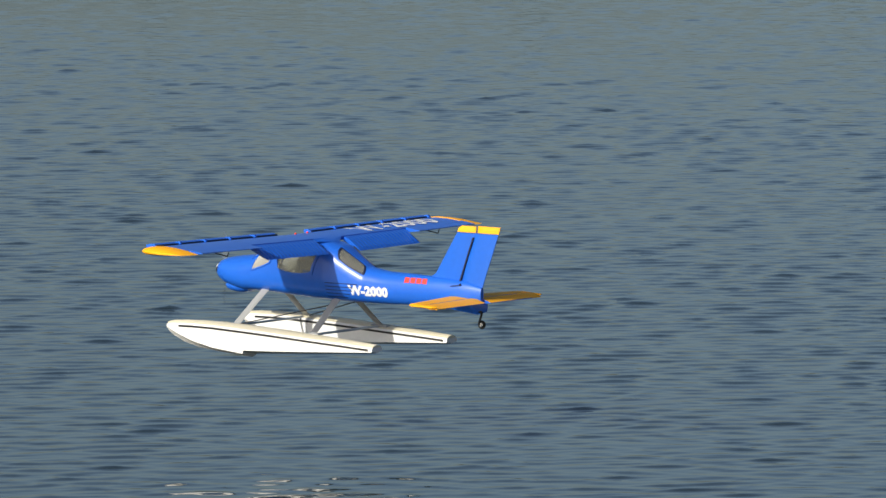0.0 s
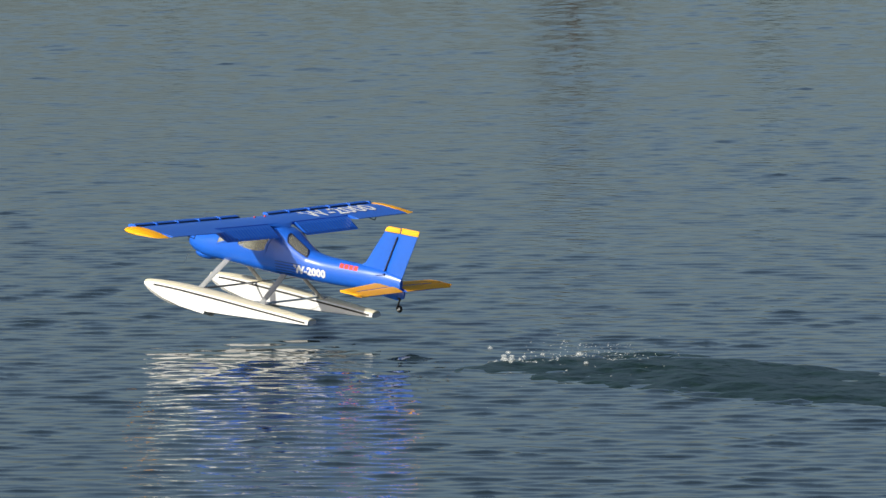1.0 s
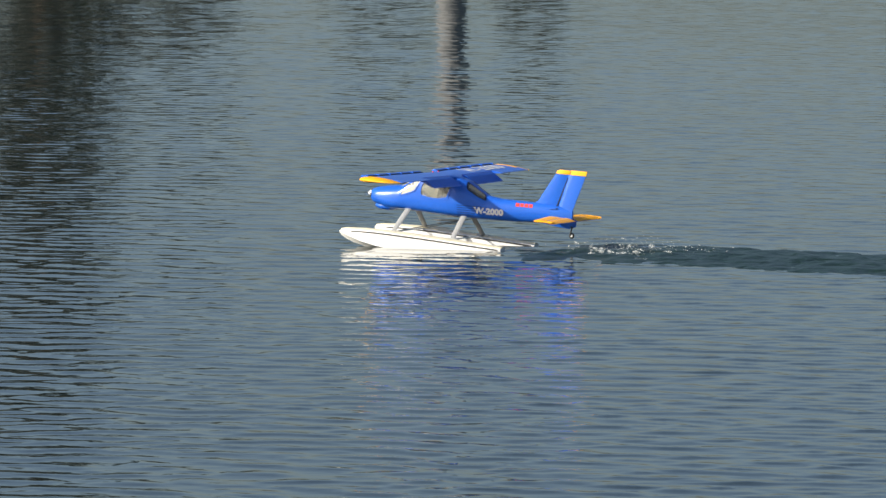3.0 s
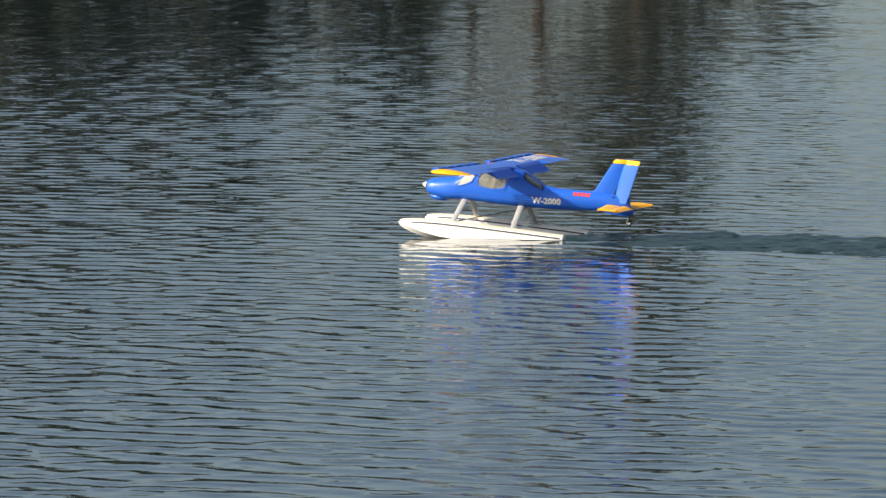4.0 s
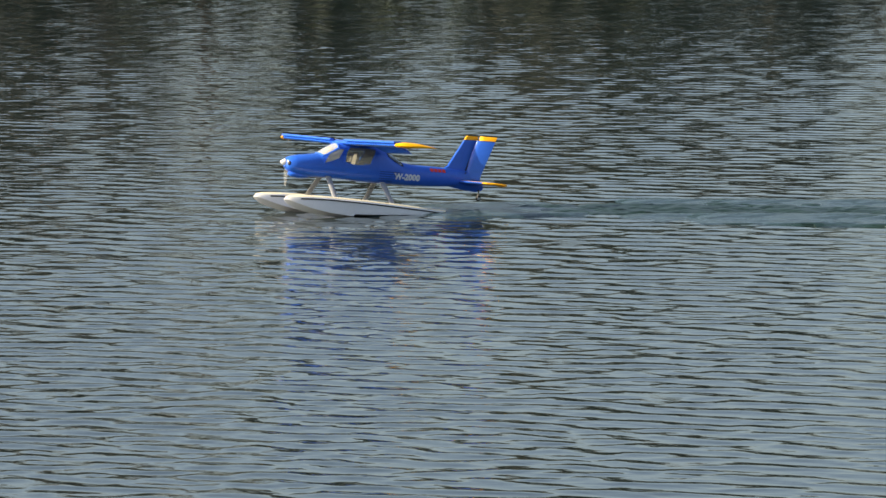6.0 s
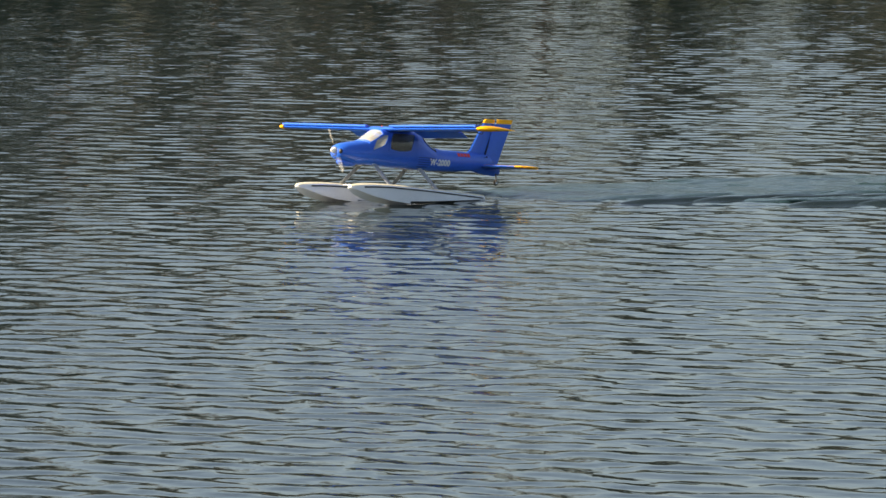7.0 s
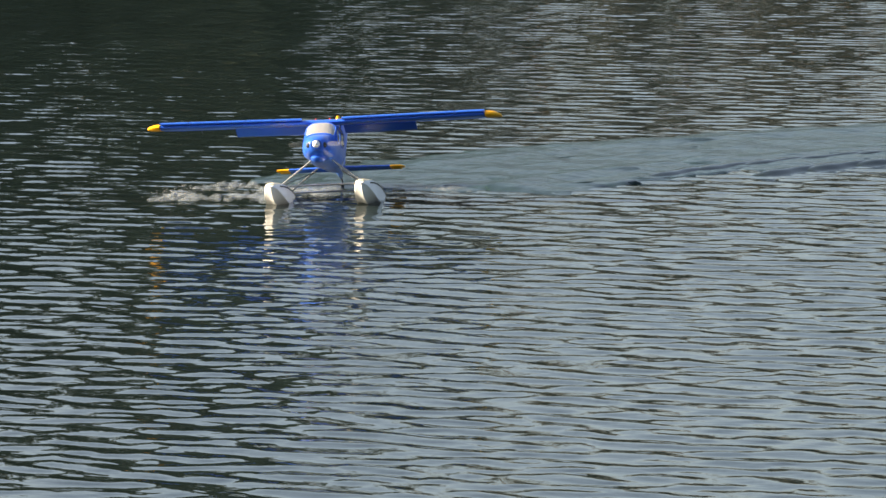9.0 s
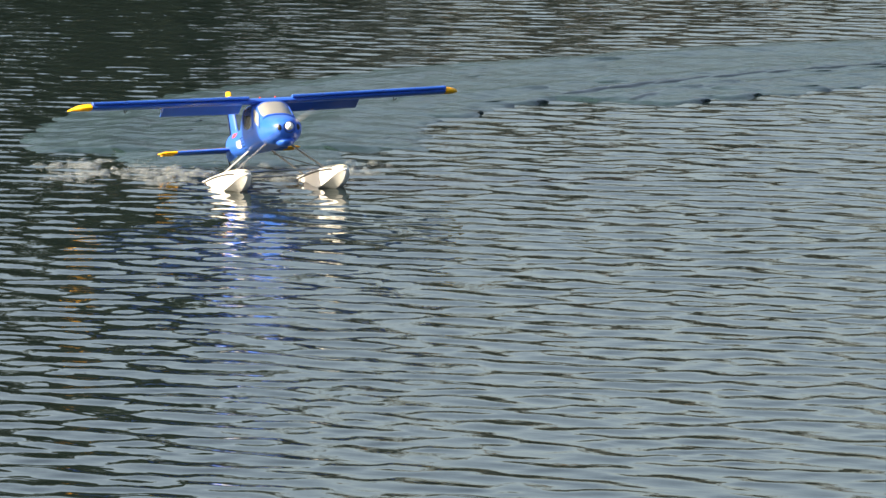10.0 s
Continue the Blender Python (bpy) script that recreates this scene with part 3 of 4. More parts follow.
def build_fuselage(plane):
    body = new("fuselage")
    body.parent = plane
    xs = np.concatenate([np.linspace(-0.024, -0.184, 14), np.linspace(-0.190, -0.646, 77), np.linspace(-0.67, -1.065, 16)])
    part("shell", skin(xs, 96, 0.0), BLUE, body)
    # cowling ring, and two solid black ovals for the shade in the intakes
    bm = bmesh.new()
    rings(bm, [[(NX + x, math.cos(a) * r, NZ + math.sin(a) * r) for a in [2 * math.pi * i / 20 for i in range(20)]]
               for x, r in ((-0.030, 0.022), (-0.024, 0.0225), (-0.024, 0.0185), (-0.030, 0.018))], caps=False)
    part("cowl_ring", bm, BLACK, body)
    for s in (1, -1):
        bm = bmesh.new()
        bmesh.ops.create_uvsphere(bm, u_segments=14, v_segments=8, radius=1.0,
                                  matrix=Matrix.Translation((NX - 0.038, s * 0.032, NZ + 0.000)) @ Matrix.Diagonal((0.010, 0.012, 0.014, 1)))
        part("air_intake", bm, BLACK, body, "solid black oval standing in for the shaded air intake")
    bm = bmesh.new()
    bmesh.ops.create_uvsphere(bm, u_segments=14, v_segments=8, radius=1.0,
                              matrix=Matrix.Translation((NX - 0.105, 0, NZ - 0.050)) @ Matrix.Diagonal((0.062, 0.034, 0.020, 1)))
    part("chin_scoop", bm, BLUE, body)
    build_windows(body)
    for s in (0, 1):
        side = -1 if s else 1

        def place(u, v, side=side):
            x = (-0.585 - u) if side > 0 else (-0.585 - 0.155 + u)
            z = -0.039 + v * 0.95
            return Vector((x + NX, side * side_y(x, z, 0.0016), z + NZ))
        lettering("W-2000", 0.042, place, body, SIDE_DECAL, "side_lettering", "white letters")
        # unreadable red writing: bars
        for i in range(4):
            bm = bmesh.new()
            x0 = -0.785 - i * 0.022
            rows = []
            for o in (0.0014, -0.001):
                rows.append([Vector((x + NX, side * side_y(x, z, o), z + NZ)) for x, z in ((x0, 0.010), (x0 - 0.018, 0.010), (x0 - 0.016, 0.026), (x0 + 0.002, 0.026))])
            rings(bm, rows)
            part("red_mark", bm, RED, body, "red mark")
        for i in range(5):
            z0 = -0.052 + i * 0.011
            bm = bmesh.new()
            xs2 = np.linspace(-0.500, -0.575 - 0.01 * i, 6)
            rings(bm, [[Vector((x + NX, side * side_y(x, z, o), z + NZ)) for z, o in ((z0, 0.0012), (z0 + 0.0022, 0.0012), (z0 + 0.0022, -0.001), (z0, -0.001))] for x in xs2])
            part("pinstripe", bm, DARK_BLUE, body)


def build_tail(plane):
    # fin
    fin = new("fin")
    fin.parent = plane

    def slab(outline, half, mat, parent, name, label="", origin=(0, 0, 0)):
        """A tail surface from nose/tail points at each height: (z, x nose, x tail, half thickness factor)."""
        bm = bmesh.new()
        rows = []
        for z, xa, xb, k in outline:
            h = half * k
            c = xa - xb
            rows.append([(x + NX - origin[0], y, z + NZ - origin[2]) for x, y in
                         ((xa, 0), (xa - 0.06 * c, h * 0.7), (xa - 0.3 * c, h), (xa - 0.75 * c, h * 0.75), (xb, 0.0012),
                          (xb, -0.0012), (xa - 0.75 * c, -h * 0.75), (xa - 0.3 * c, -h), (xa - 0.06 * c, -h * 0.7))])
        rings(bm, rows)
        return part(name, bm, mat, parent, label)
    slab([(0.020, -0.845, -0.985, 0.8), (0.045, -0.885, -0.996, 0.9), (0.10, -0.918, -1.014, 1), (0.178, -0.966, -1.040, 0.9)], 0.0085, BLUE, fin, "fin_panel")
    slab([(0.180, -0.966, -1.038, 1.0), (0.192, -0.972, -1.040, 0.95), (0.199, -0.984, -1.040, 0.55)], 0.0085, ORANGE, fin, "fin_cap", "orange fin cap")
    for side in (1, -1):
        bm = bmesh.new()
        rings(bm, [[(NX + x + dx, side * y, NZ + z) for dx, y in ((0.004, 0.0030), (0.004, 0.0074), (-0.001, 0.0074), (-0.001, 0.0030))] for z, x in ((0.024, -0.984), (0.10, -1.011), (0.165, -1.034))])
        part("hinge_line", bm, DARK_BLUE, fin, "dark hinge line")
    # rudder, hinged
    hinge = Vector((NX - 0.988, 0, NZ + 0.0))
    rudder = new("rudder")
    rudder.parent = plane
    slab([(-0.012, -0.982, -1.058, 0.7), (0.05, -0.992, -1.078, 0.9), (0.12, -1.013, -1.103, 0.9), (0.178, -1.033, -1.123, 0.8)], 0.0060, BLUE, rudder, "rudder_panel", origin=hinge)
    slab([(0.180, -1.044, -1.124, 0.9), (0.192, -1.045, -1.128, 0.85), (0.201, -1.046, -1.130, 0.5)], 0.0075, ORANGE, rudder, "rudder_cap", "orange rudder cap", origin=hinge)
    bm = bmesh.new()
    tube(bm, (0.004, 0.0, 0.020), (-0.004, 0.020, 0.016), 0.003, n=6)
    tube(bm, (-0.004, 0.020, 0.016), (0.030, 0.024, 0.010), 0.0011, n=6)
    part("control_rod", bm, BLACK, rudder, "black control rod")
    rudder.location = hinge
    # tailplane
    tail = new("tailplane")
    tail.parent = plane
    for s in (1, -1):
        for name, xa0, xb0, xa1, xb1 in (("stabiliser", -0.945, -1.022, -0.985, -1.036), ("elevator", -1.025, -1.088, -1.039, -1.095)):
            bm = bmesh.new()
            rows = []
            tip_rows = []
            for k in (0.0, 0.5, 0.82, 0.825, 1.0):
                y = 0.012 + 0.252 * k
                xa, xb = xa0 + (xa1 - xa0) * k, xb0 + (xb1 - xb0) * k
                h = 0.0075 * (1 - 0.25 * k)
                up = 0.0 if name == "stabiliser" else -0.12
                rows.append([(x + NX, s * y, z + (xa - x) * up + NZ - 0.028) for x, z in ((xa, 0), (xa - 0.008, h * 0.8), (xa - 0.03, h), (xb, h * 0.5 if name == "stabiliser" else 0.001),
                                                                       (xb, -h * 0.5 if name == "stabiliser" else -0.001), (xa - 0.03, -h), (xa - 0.008, -h * 0.8))])
            vs = rings(bm, rows)
            bm.normal_update()
            bmesh.ops.recalc_face_normals(bm, faces=bm.faces)
            for f in bm.faces:
                c = f.calc_center_median()
                f.material_index = 1 if (f.normal.z > 0.93 or abs(c.y) > 0.012 + 0.252 * 0.83) else 0
            part(name, bm, [BLUE, ORANGE], tail, "blue below, orange above and at the tip")
        bm = bmesh.new()
        xa, xb = -0.986, -1.095
        rings(bm, [[(x + NX, s * (0.2655 + 0.012 * k), z + NZ - 0.028) for x, z in ((xa - 0.02 * k, 0), (xa - 0.03, 0.006 - 0.004 * k), (xb + 0.01 * k, 0.002), (xb + 0.01 * k, -0.002), (xa - 0.03, -0.006 + 0.004 * k))] for k in (0, 0.7, 1.0)])
        part("tailplane_tip", bm, ORANGE, tail, "orange tip")
    bm = bmesh.new()
    rings(bm, [[(NX + x, y * w, NZ + z) for y, z in ((0, zb), (1, (zb + zt) / 2), (0.6, zt), (-0.6, zt), (-1, (zb + zt) / 2))] for x, w, zb, zt in
               ((-0.900, 0.018, -0.056, -0.020), (-0.980, 0.014, -0.068, -0.022), (-1.050, 0.010, -0.074, -0.030), (-1.085, 0.004, -0.062, -0.036))])
    part("tail_cone", bm, BLUE, tail)
    # tail wheel
    wheel = new("tail_wheel")
    wheel.parent = plane
    bm = bmesh.new()
    tube(bm, (NX - 1.025, 0, NZ - 0.042), (NX - 1.066, 0, NZ - 0.066), 0.0055, 0.004, n=8, flat=1.6)
    tube(bm, (NX - 1.066, 0, NZ - 0.066), (NX - 1.060, 0.009, NZ - 0.104), 0.0035, n=8)
    part("leg", bm, BLACK, wheel)
    bm = bmesh.new()
    rows = []
    for i in range(16):
        a = 2 * math.pi * i / 16
        rows.append([(NX - 1.066 + math.cos(a) * (0.0095 + 0.0045 * math.cos(q)), 0.0045 * math.sin(q), NZ - 0.104 + math.sin(a) * (0.0095 + 0.0045 * math.cos(q))) for q in [2 * math.pi * j / 8 for j in range(8)]])
    rings(bm, rows + [rows[0]], caps=False)
    part("tyre", bm, RUBBER, wheel)
    bm = bmesh.new()
    tube(bm, (NX - 1.066, -0.006, NZ - 0.104), (NX - 1.066, 0.006, NZ - 0.104), 0.0065, n=12)
    part("hub", bm, WHITE, wheel, "white wheel hub")
    return rudder


FLOAT = [  # x from the tip, half width, deck, chine, keel
    (0.044, 0.004, -0.171, -0.174, -0.180), (0.034, 0.014, -0.166, -0.175, -0.190), (0.012, 0.023, -0.161, -0.180, -0.203),
    (-0.03, 0.032, -0.157, -0.192, -0.219), (-0.09, 0.041, -0.154, -0.208, -0.232), (-0.18, 0.047, -0.153, -0.223, -0.240),
    (-0.306, 0.050, -0.156, -0.233, -0.247), (-0.309, 0.050, -0.156, -0.222, -0.235), (-0.42, 0.048, -0.160, -0.217, -0.228),
    (-0.55, 0.044, -0.166, -0.209, -0.218), (-0.68, 0.037, -0.172, -0.201, -0.208), (-0.79, 0.028, -0.178, -0.194, -0.199),
    (-0.803, 0.026, -0.179, -0.193, -0.197)]


def build_float(plane, s):
    fl = new("float")
    fl.parent = plane
    c = s * 0.190

    def loop(st, f):
        x, w, d, ch, k = st
        return [(x + NX, c + y, z + NZ) for y, z in f(w, d, ch, k)]
    bm = bmesh.new()
    rings(bm, [loop(st, lambda w, d, ch, k: [(w * 0.86, d), (w * 0.98, d - 0.006), (w, ch), (w * 0.5, (ch + k) / 2 + 0.002), (0, k), (-w * 0.5, (ch + k) / 2 + 0.002), (-w, ch), (-w * 0.98, d - 0.006), (-w * 0.86, d)]) for st in FLOAT])
    part("hull", bm, WHITE, fl, "white float hull with a step")
    bm = bmesh.new()
    rings(bm, [loop(st, lambda w, d, ch, k: [(w * 0.84, d + 0.0005), (w * 0.5, d + 0.006), (0, d + 0.008), (-w * 0.5, d + 0.006), (-w * 0.84, d + 0.0005), (0, d - 0.002)]) for st in FLOAT[1:]])
    part("deck", bm, CREAM, fl, "cream deck")
    for q in (1, -1):
        bm = bmesh.new()
        rings(bm, [loop(st, lambda w, d, ch, k: [(q * (w * 0.985 + 0.0015), d - 0.006), (q * (w * 0.992 + 0.0015), d - 0.0125), (q * w * 0.9, d - 0.0125), (q * w * 0.9, d - 0.006)]) for st in FLOAT[3:-1]])
        part("stripe", bm, BLACK, fl, "black line along the edge")
    return fl


def build_gear(plane):
    gear = new("float_struts")
    gear.parent = plane
    for s in (1, -1):
        for top, low in (((-0.238, 0.046, -0.050), (-0.228, 0.180, -0.152)), ((-0.527, 0.046, -0.060), (-0.533, 0.172, -0.160))):
            bm = bmesh.new()
            a = (top[0] + NX, s * top[1], top[2] + NZ)
            b = (low[0] + NX, s * low[1], low[2] + NZ)
            tube(bm, a, b, 0.0036, 0.0032, n=10, flat=4.3)
            part("strut", bm, GREY, gear)
            bm = bmesh.new()
            rings(bm, [[(b[0] + x, b[1] + y, b[2] + z) for x, y in ((0.03, 0.012), (-0.03, 0.012), (-0.03, -0.012), (0.03, -0.012))] for z in (-0.006, 0.004)])
            part("strut_foot", bm, GREY, gear)
        bm = bmesh.new()
        tube(bm, (NX - 0.235, s * 0.176, NZ - 0.150), (NX - 0.525, s * 0.052, NZ - 0.075), 0.0018, n=6)
        part("brace_wire", bm, BLACK, gear, "thin dark brace")
    for x, z in ((-0.228, -0.153), (-0.533, -0.161)):
        bm = bmesh.new()
        tube(bm, (NX + x, -0.172, NZ + z), (NX + x, 0.172, NZ + z), 0.004, n=8)
        part("spreader_bar", bm, STEEL, gear, "steel bar between the floats")


def build_propeller(plane):
    prop = new("propeller")
    prop.parent = plane
    bm = bmesh.new()
    prof = [(0.022, 0.0006), (0.018, 0.006), (0.010, 0.0115), (0.0, 0.0155), (-0.010, 0.0175), (-0.016, 0.018)]
    rings(bm, [[(x, math.cos(a) * r, math.sin(a) * r) for a in [2 * math.pi * i / 18 for i in range(18)]] for x, r in prof])
    part("spinner", bm, WHITE, prop, "white pointed spinner")
    for s in (1, -1):
        bm = bmesh.new()
        rows = []
        for k in np.linspace(0, 1, 8):
            r = 0.018 + 0.098 * k
            w = 0.006 + 0.007 * math.sin(math.pi * min(1.0, k * 0.85 + 0.12))
            tw = math.radians(62 - 45 * k)
            rows.append([(-0.012 + math.sin(tw) * u * w * 0.6 + v, s * (math.cos(tw) * u * w), s * r) for u, v in ((-1, 0), (0, 0.0016), (1, 0), (0, -0.0012))])
        rings(bm, rows)
        part("blade", bm, BLADE, prop, "pale blade, blurred by its spin")
    prop.location = (NX - 0.022, 0, NZ + 0.004)
    return prop


def build_seaplane():
    plane = tagged(new("model_seaplane"), "blue foam model seaplane with orange tips on white floats", "model airplane")
    build_fuselage(plane)
    build_wing(plane)
    rudder = build_tail(plane)
    for s in (1, -1):
        build_float(plane, s)
    build_gear(plane)
    return plane, rudder, build_propeller(plane)


# ---------------------------------------------------------------- stirred water behind the floats
PT = np.array(PLANE)


def plane_at(t):
    return tuple(float(np.interp(t, PT[:, 0], PT[:, i])) for i in (1, 2, 6))


def wake_mesh(seed, length, width, mat, ridge=0.0, ragged=False):
    rng = np.random.RandomState(seed)
    n = 31 if ragged else 15
    u = np.linspace(-1, 1, n)
    U, V = np.meshgrid(u, u, indexing="ij")
    dome = np.clip(1 - np.abs(U) ** 3, 0, 1) * np.clip(1 - np.abs(V) ** 3, 0, 1)
    z = -0.013 + 0.026 * dome ** 0.28 + ridge * 0.005 * np.exp(-(V / 0.2) ** 2) * (1 - U ** 4)
    if ragged:
        z = -0.015 + 0.025 * dome ** 0.4
        for _ in range(14):
            k = rng.uniform(9, 26)
            a = rng.uniform(0, 6.3)
            z += 0.0014 * np.sin(k * (U * math.cos(a) + V * math.sin(a)) + rng.uniform(0, 6.3))
    for _ in range(9):
        k = rng.uniform(3, 9)
        a = rng.uniform(0, 6.3)
        z += 0.0016 * np.sin(k * (U * math.cos(a) + V * math.sin(a)) + rng.uniform(0, 6.3))
    me = bpy.data.meshes.new("wake_patch")
    co = np.stack([U * length / 2 + 0.25 / n * rng.randn(n, n), V * width / 2 + 0.25 / n * rng.randn(n, n), z], -1).reshape(-1, 3)
    faces = [(i * n + j, (i + 1) * n + j, (i + 1) * n + j + 1, i * n + j + 1) for i in range(n - 1) for j in range(n - 1)]
    me.from_pydata(co.tolist(), [], faces)
    me.shade_smooth()
    me.materials.append(mat)
    return me


def ridge_mesh(seed, length, width, height):
    """A stretch of one long low wave that runs along the trail."""
    rng = np.random.RandomState(seed)
    n, m = 25, 13
    U, V = np.meshgrid(np.linspace(-1, 1, n), np.linspace(-1, 1, m), indexing="ij")
    bend = 0.10 * np.sin(U * rng.uniform(1.5, 3) + rng.uniform(0, 6.3))
    z = -0.004 + (height + 0.004) * np.exp(-((V - bend) / 0.42) ** 2) * (1 - U ** 6) + 0.0012 * np.sin(U * 9 + V * 4 + rng.uniform(0, 6.3))
    z[:, 0] = z[:, -1] = z[0] = z[-1] = -0.012
    me = bpy.data.meshes.new("wake_ridge")
    co = np.stack([U * length / 2, V * width / 2, z], -1).reshape(-1, 3)
    me.from_pydata(co.tolist(), [], [(i * m + j, (i + 1) * m + j, (i + 1) * m + j + 1, i * m + j + 1) for i in range(n - 1) for j in range(m - 1)])
    me.shade_smooth()
    me.materials.append(WATER)
    return me


def build_wake():
    wake = tagged(new("wake"), "smooth dark trail of stirred water behind the seaplane", "wake", kind="stuff")
    fresh = [wake_mesh(100 + i, 1.0, 1.1, WAKE, ragged=True) for i in range(4)]
    thin = [wake_mesh(130 + i, 1.0, 0.75, WAKE, ragged=True) for i in range(4)]
    touch = [wake_mesh(110 + i, 0.9, 0.42, WAKE, ragged=True) for i in range(4)]
    slow = [wake_mesh(150 + i, 0.95, 1.0, SLICK) for i in range(4)]
    side = [wake_mesh(200 + i, 1.0, 0.8, SLICK, 2.4) for i in range(4)]
    ridge = [ridge_mesh(170 + i, 0.80, 0.20, 0.022) for i in range(4)]
    moves = []
    rng = random.Random(9)
    t, gone = 0.62, 1.0
    last = plane_at(0.60)
    while t < 9.98:
        x, y, h = plane_at(t)
        gone += math.hypot(x - last[0], y - last[1])
        last = (x, y, h)
        touching = t < 0.86 or 1.34 < t < 1.70 or t > 1.83
        if touching and gone > 0.42:
            gone = 0.0
            a = radians(h)
            if 1.3 < t < 1.72:
                lanes = ((0, 0.0, 0.02), (9, 0.1, 0.32))
            elif t < 4.3:
                lanes = ((0, 0.0, 0.02),)
            elif t < 7.8:        # the trail widens towards the inside of the turn
                lanes = ((0, 0.05, 0.04), (1, 0.55, 0.9), (-1, -0.40, 0.9), (2, 1.10, 1.9), (3, 1.55, 2.8))
            else:
                lanes = ((0, 0.0, 0.10), (1, 0.45, 0.35), (-1, -0.40, 0.35), (2, 1.0, 1.6))
            for lane, off, delay in lanes:
                if t + delay > 9.9:
                    continue
                me = (fresh if lane == 9 else side if lane else touch if 1.3 < t < 1.72 else thin if 1.8 < t < 2.0 or 3.8 < t < 5.6 else fresh if t < 3.8 else slow)[rng.randrange(4)]
                ob = new("wake_patch", me)
                ob.parent = wake
                back = 0.52 if not lane else 0.3
                px = x - math.cos(a) * back - math.sin(a) * off
                py = y - math.sin(a) * back + math.cos(a) * off
                moves.append((ob, t + delay, px, py, h + rng.uniform(-8, 8)))
            for off, delay in ((0.70, 0.45), (1.05, 0.9)) if 5.4 < t < 8.3 else ():
                ob = new("wake_ridge", ridge[rng.randrange(4)])
                ob.parent = wake
                moves.append((ob, t + delay, x - math.cos(a) * 0.3 - math.sin(a) * off, y - math.sin(a) * 0.3 + math.cos(a) * off, h))
        t += 0.02
    return moves


def drops_mesh(seed, count, wide, tall, big):
    rng = random.Random(seed)
    bm = bmesh.new()
    for _ in range(count):
        p = Vector((rng.gauss(0, wide), rng.gauss(0, wide * 0.45), abs(rng.gauss(0, tall))))
        r = big * rng.uniform(0.3, 1.0) ** 2
        bmesh.ops.create_icosphere(bm, subdivisions=1, radius=r, matrix=Matrix.Translation(p) @ Matrix.Diagonal((rng.uniform(1, 2.2), 1, rng.uniform(0.6, 1.2), 1)))
    me = bpy.data.meshes.new("spray_burst")
    bm.to_mesh(me)
    bm.free()
    me.shade_smooth()
    me.materials.append(FOAM)
    return me


def churn_mesh(seed):
    """A low ragged crest of white water; most of it stays under the surface."""
    n, m = 40, 22
    verts, faces = [], []
    for i in range(n):
        for j in range(m):
            u, v = 2 * i / (n - 1) - 1, 2 * j / (m - 1) - 1
            win = (1 - u * u) * (1 - v * v)
            h = noise.fractal(Vector((u * 5.5, v * 4.5, seed * 3.7)), 0.8, 2.0, 4)
            verts.append((u * 0.27, v * 0.15, -0.013 + (0.016 + 0.028 * h) * win))
    for i in range(n - 1):
        for j in range(m - 1):
            faces.append((i * m + j, (i + 1) * m + j, (i + 1) * m + j + 1, i * m + j + 1))
    me = bpy.data.meshes.new("white_water")
    me.from_pydata(verts, [], faces)
    me.shade_smooth()
    me.materials.append(CHURN)
    return me


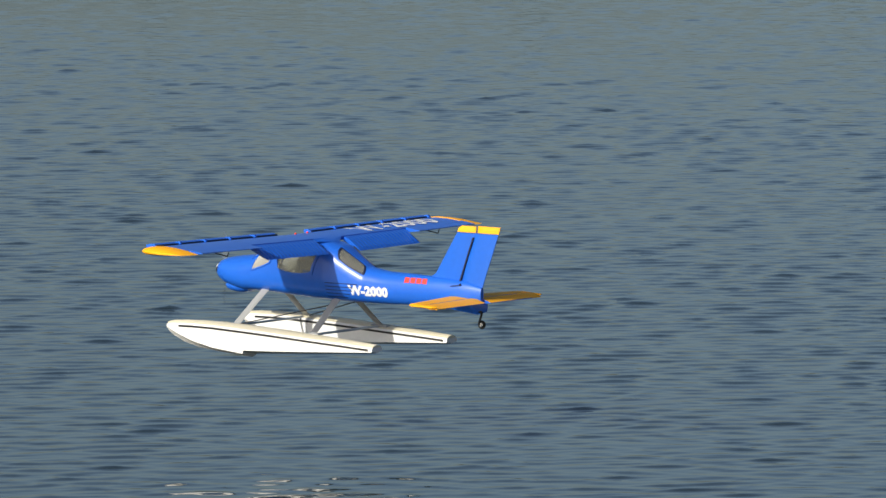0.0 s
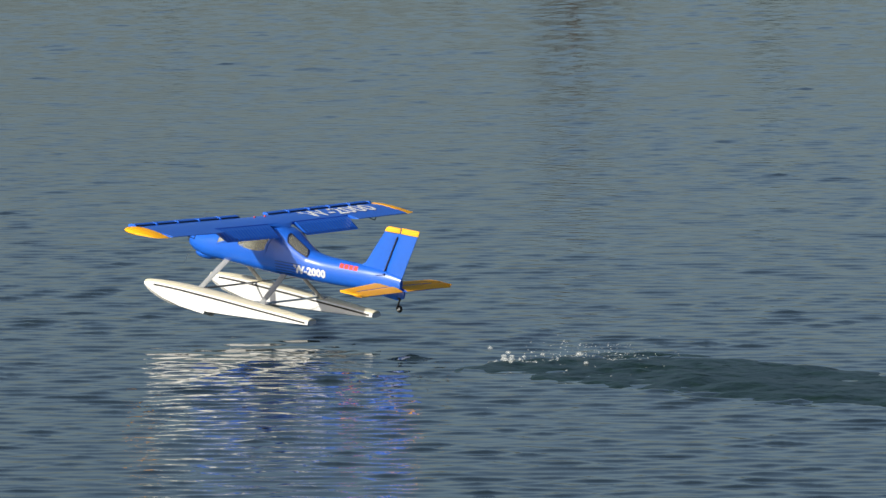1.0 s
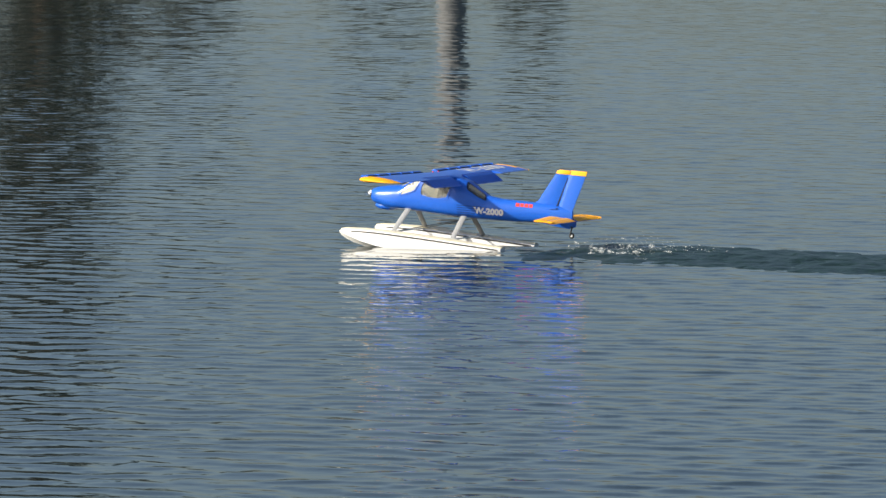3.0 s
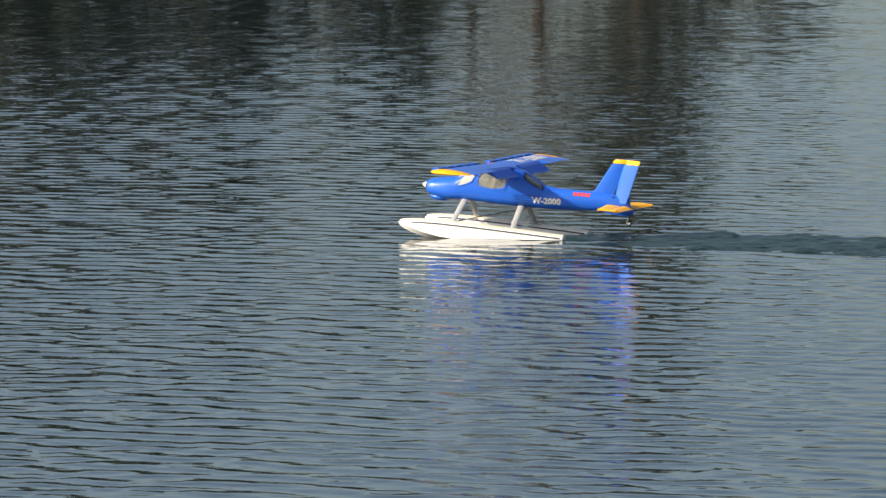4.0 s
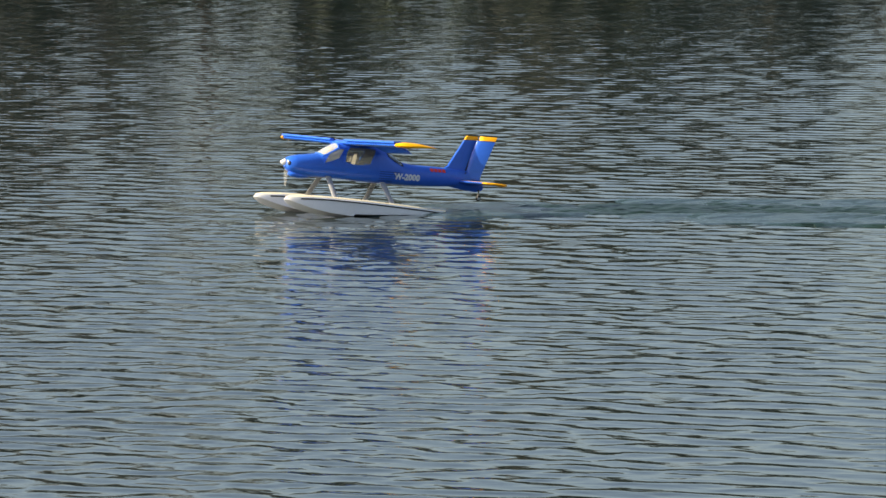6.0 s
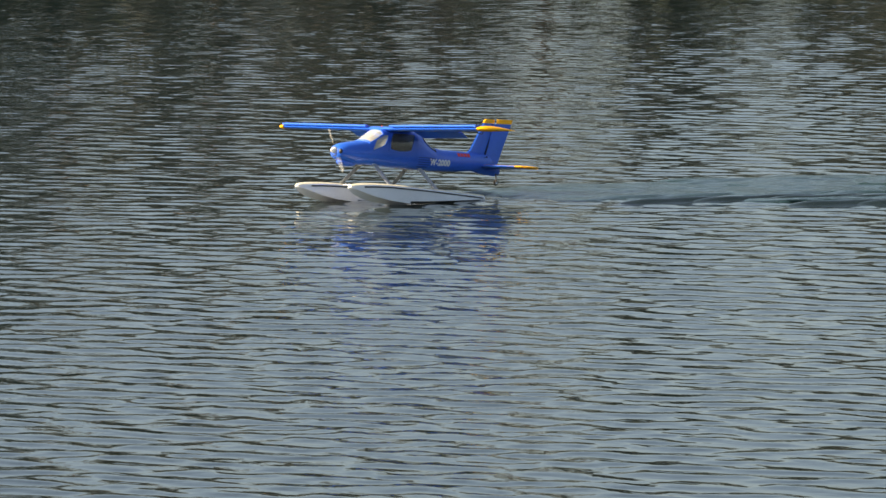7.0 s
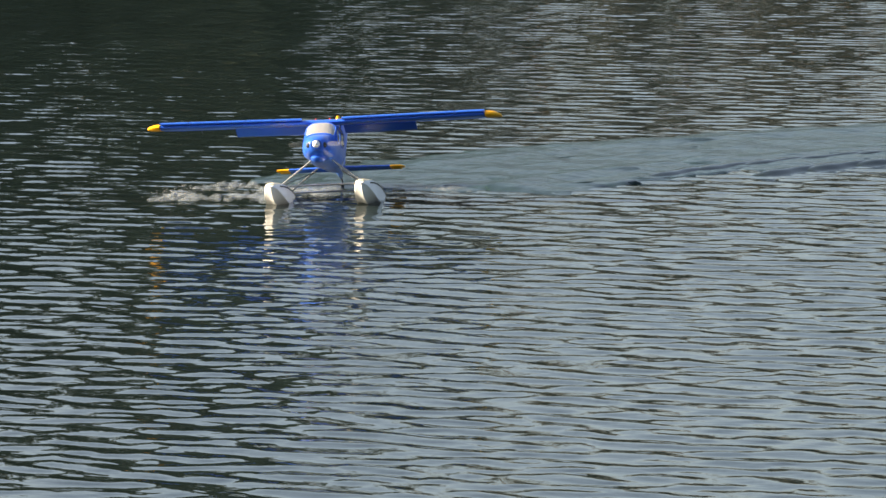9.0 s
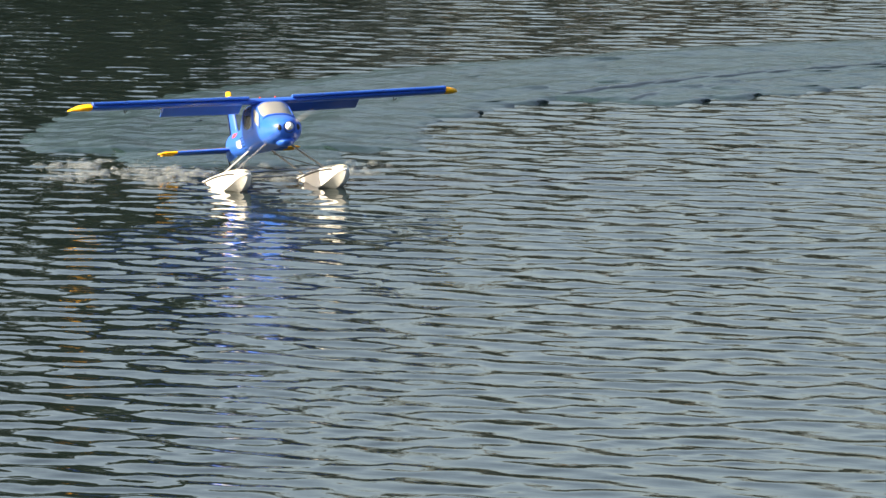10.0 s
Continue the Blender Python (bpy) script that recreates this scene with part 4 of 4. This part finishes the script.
def build_spray():
    """Bursts of drops that rise behind and beside the floats and fall back."""
    spray = tagged(new("spray"), "white drops thrown up beside the floats", "spray", kind="stuff")
    light = [drops_mesh(300 + i, 420, 0.15, 0.036, 0.0030) for i in range(3)]
    light += [drops_mesh(350 + i, 60, 0.13, 0.026, 0.0120) for i in range(2)]
    low = [drops_mesh(400 + i, 150, 0.13, 0.018, 0.0026) for i in range(3)]
    churn = [churn_mesh(500 + i) for i in range(4)]
    moves = []
    rng = random.Random(13)
    for a, b, step in ((0.66, 0.90, 0.05), (1.28, 1.72, 0.045), (1.85, 2.9, 0.055), (3.2, 3.7, 0.12), (8.1, 10.0, 0.05)):
        t = a
        while t < b:
            x, y, h = plane_at(t)
            g = radians(h)
            late = t > 8
            for s in (1, -1):
                if late:
                    back, off = rng.uniform(-0.05, 0.3), (-rng.uniform(0.25, 0.75) if s < 0 else rng.uniform(-0.1, 0.42))
                else:
                    back, off = rng.uniform(0.45, 0.9), s * rng.uniform(0.02, 0.25)
                ob = new("spray_burst", rng.choice(low if late else light))
                ob.parent = spray
                moves.append((ob, t, x - math.cos(g) * back - math.sin(g) * off, y - math.sin(g) * back + math.cos(g) * off, h, 0.42 if late else 0.27))
            if late or rng.random() < 0.45:
                for s in ((1, -1, -1) if late else (1, -1)):
                    ob = new("white_water", churn[rng.randrange(4)])
                    ob.parent = spray
                    back, off = (rng.uniform(-0.15, 0.45), -rng.uniform(0.18, 0.75) if s < 0 else rng.uniform(-0.2, 0.5)) if late else (rng.uniform(0.45, 0.8), s * rng.uniform(0.1, 0.25))
                    moves.append((ob, t, x - math.cos(g) * back - math.sin(g) * off, y - math.sin(g) * back + math.cos(g) * off, h + rng.uniform(-40, 40), 0.5))
            t += step
    return moves


LAKE = build_water()
build_ground()
build_trees()
build_undergrowth()
build_flakes()
build_pole()
SEAPLANE, RUDDER, PROP = build_seaplane()
WAKES = build_wake()
SPRAYS = build_spray()


def motions():
    walk(LAKE, [(0, pose(0, 0.4, 0)), (10, pose(0, -0.4, 0))])        # the ripples drift
    walk(SEAPLANE, [(t, pose(x, y, z, lean, pitch, head)) for t, x, y, z, lean, pitch, head in PLANE])
    home = RUDDER.location.copy()
    walk(RUDDER, [(t, pose(home.x, home.y, home.z, 0, 0, d)) for t, d in ((0, 2), (2, 0), (3, -4), (3.5, -10), (4.2, -26), (5, -36), (6, -30), (7, -15), (9, -14), (10, -14))])
    hub = PROP.location.copy()
    walk(PROP, [(k / 30, pose(hub.x, hub.y, hub.z, k * 73.0, 0, 0)) for k in range(0, 301)])
    for ob, t, x, y, h in WAKES:
        low, high = pose(x, y, -0.10, 0, 0, h), pose(x, y, 0.0, 0, 0, h)
        quick = 0.6 if t < 3 else 1.0
        walk(ob, [(0, low), (max(0.05, t - 0.10 * quick), low), (t + 0.12 * quick, high), (max(10.0, t + 0.2), high)])
    for ob, t, x, y, h, stay in SPRAYS:
        low, high = pose(x, y, -0.45, 0, 0, h), pose(x, y, 0.0, 0, 0, h)
        walk(ob, [(0, low), (t - 0.035, low), (t + 0.035, high), (t + stay * 0.6, pose(x, y, -0.02, 0, 0, h)), (t + stay + 0.1, low), (11.0, low)])


motions()
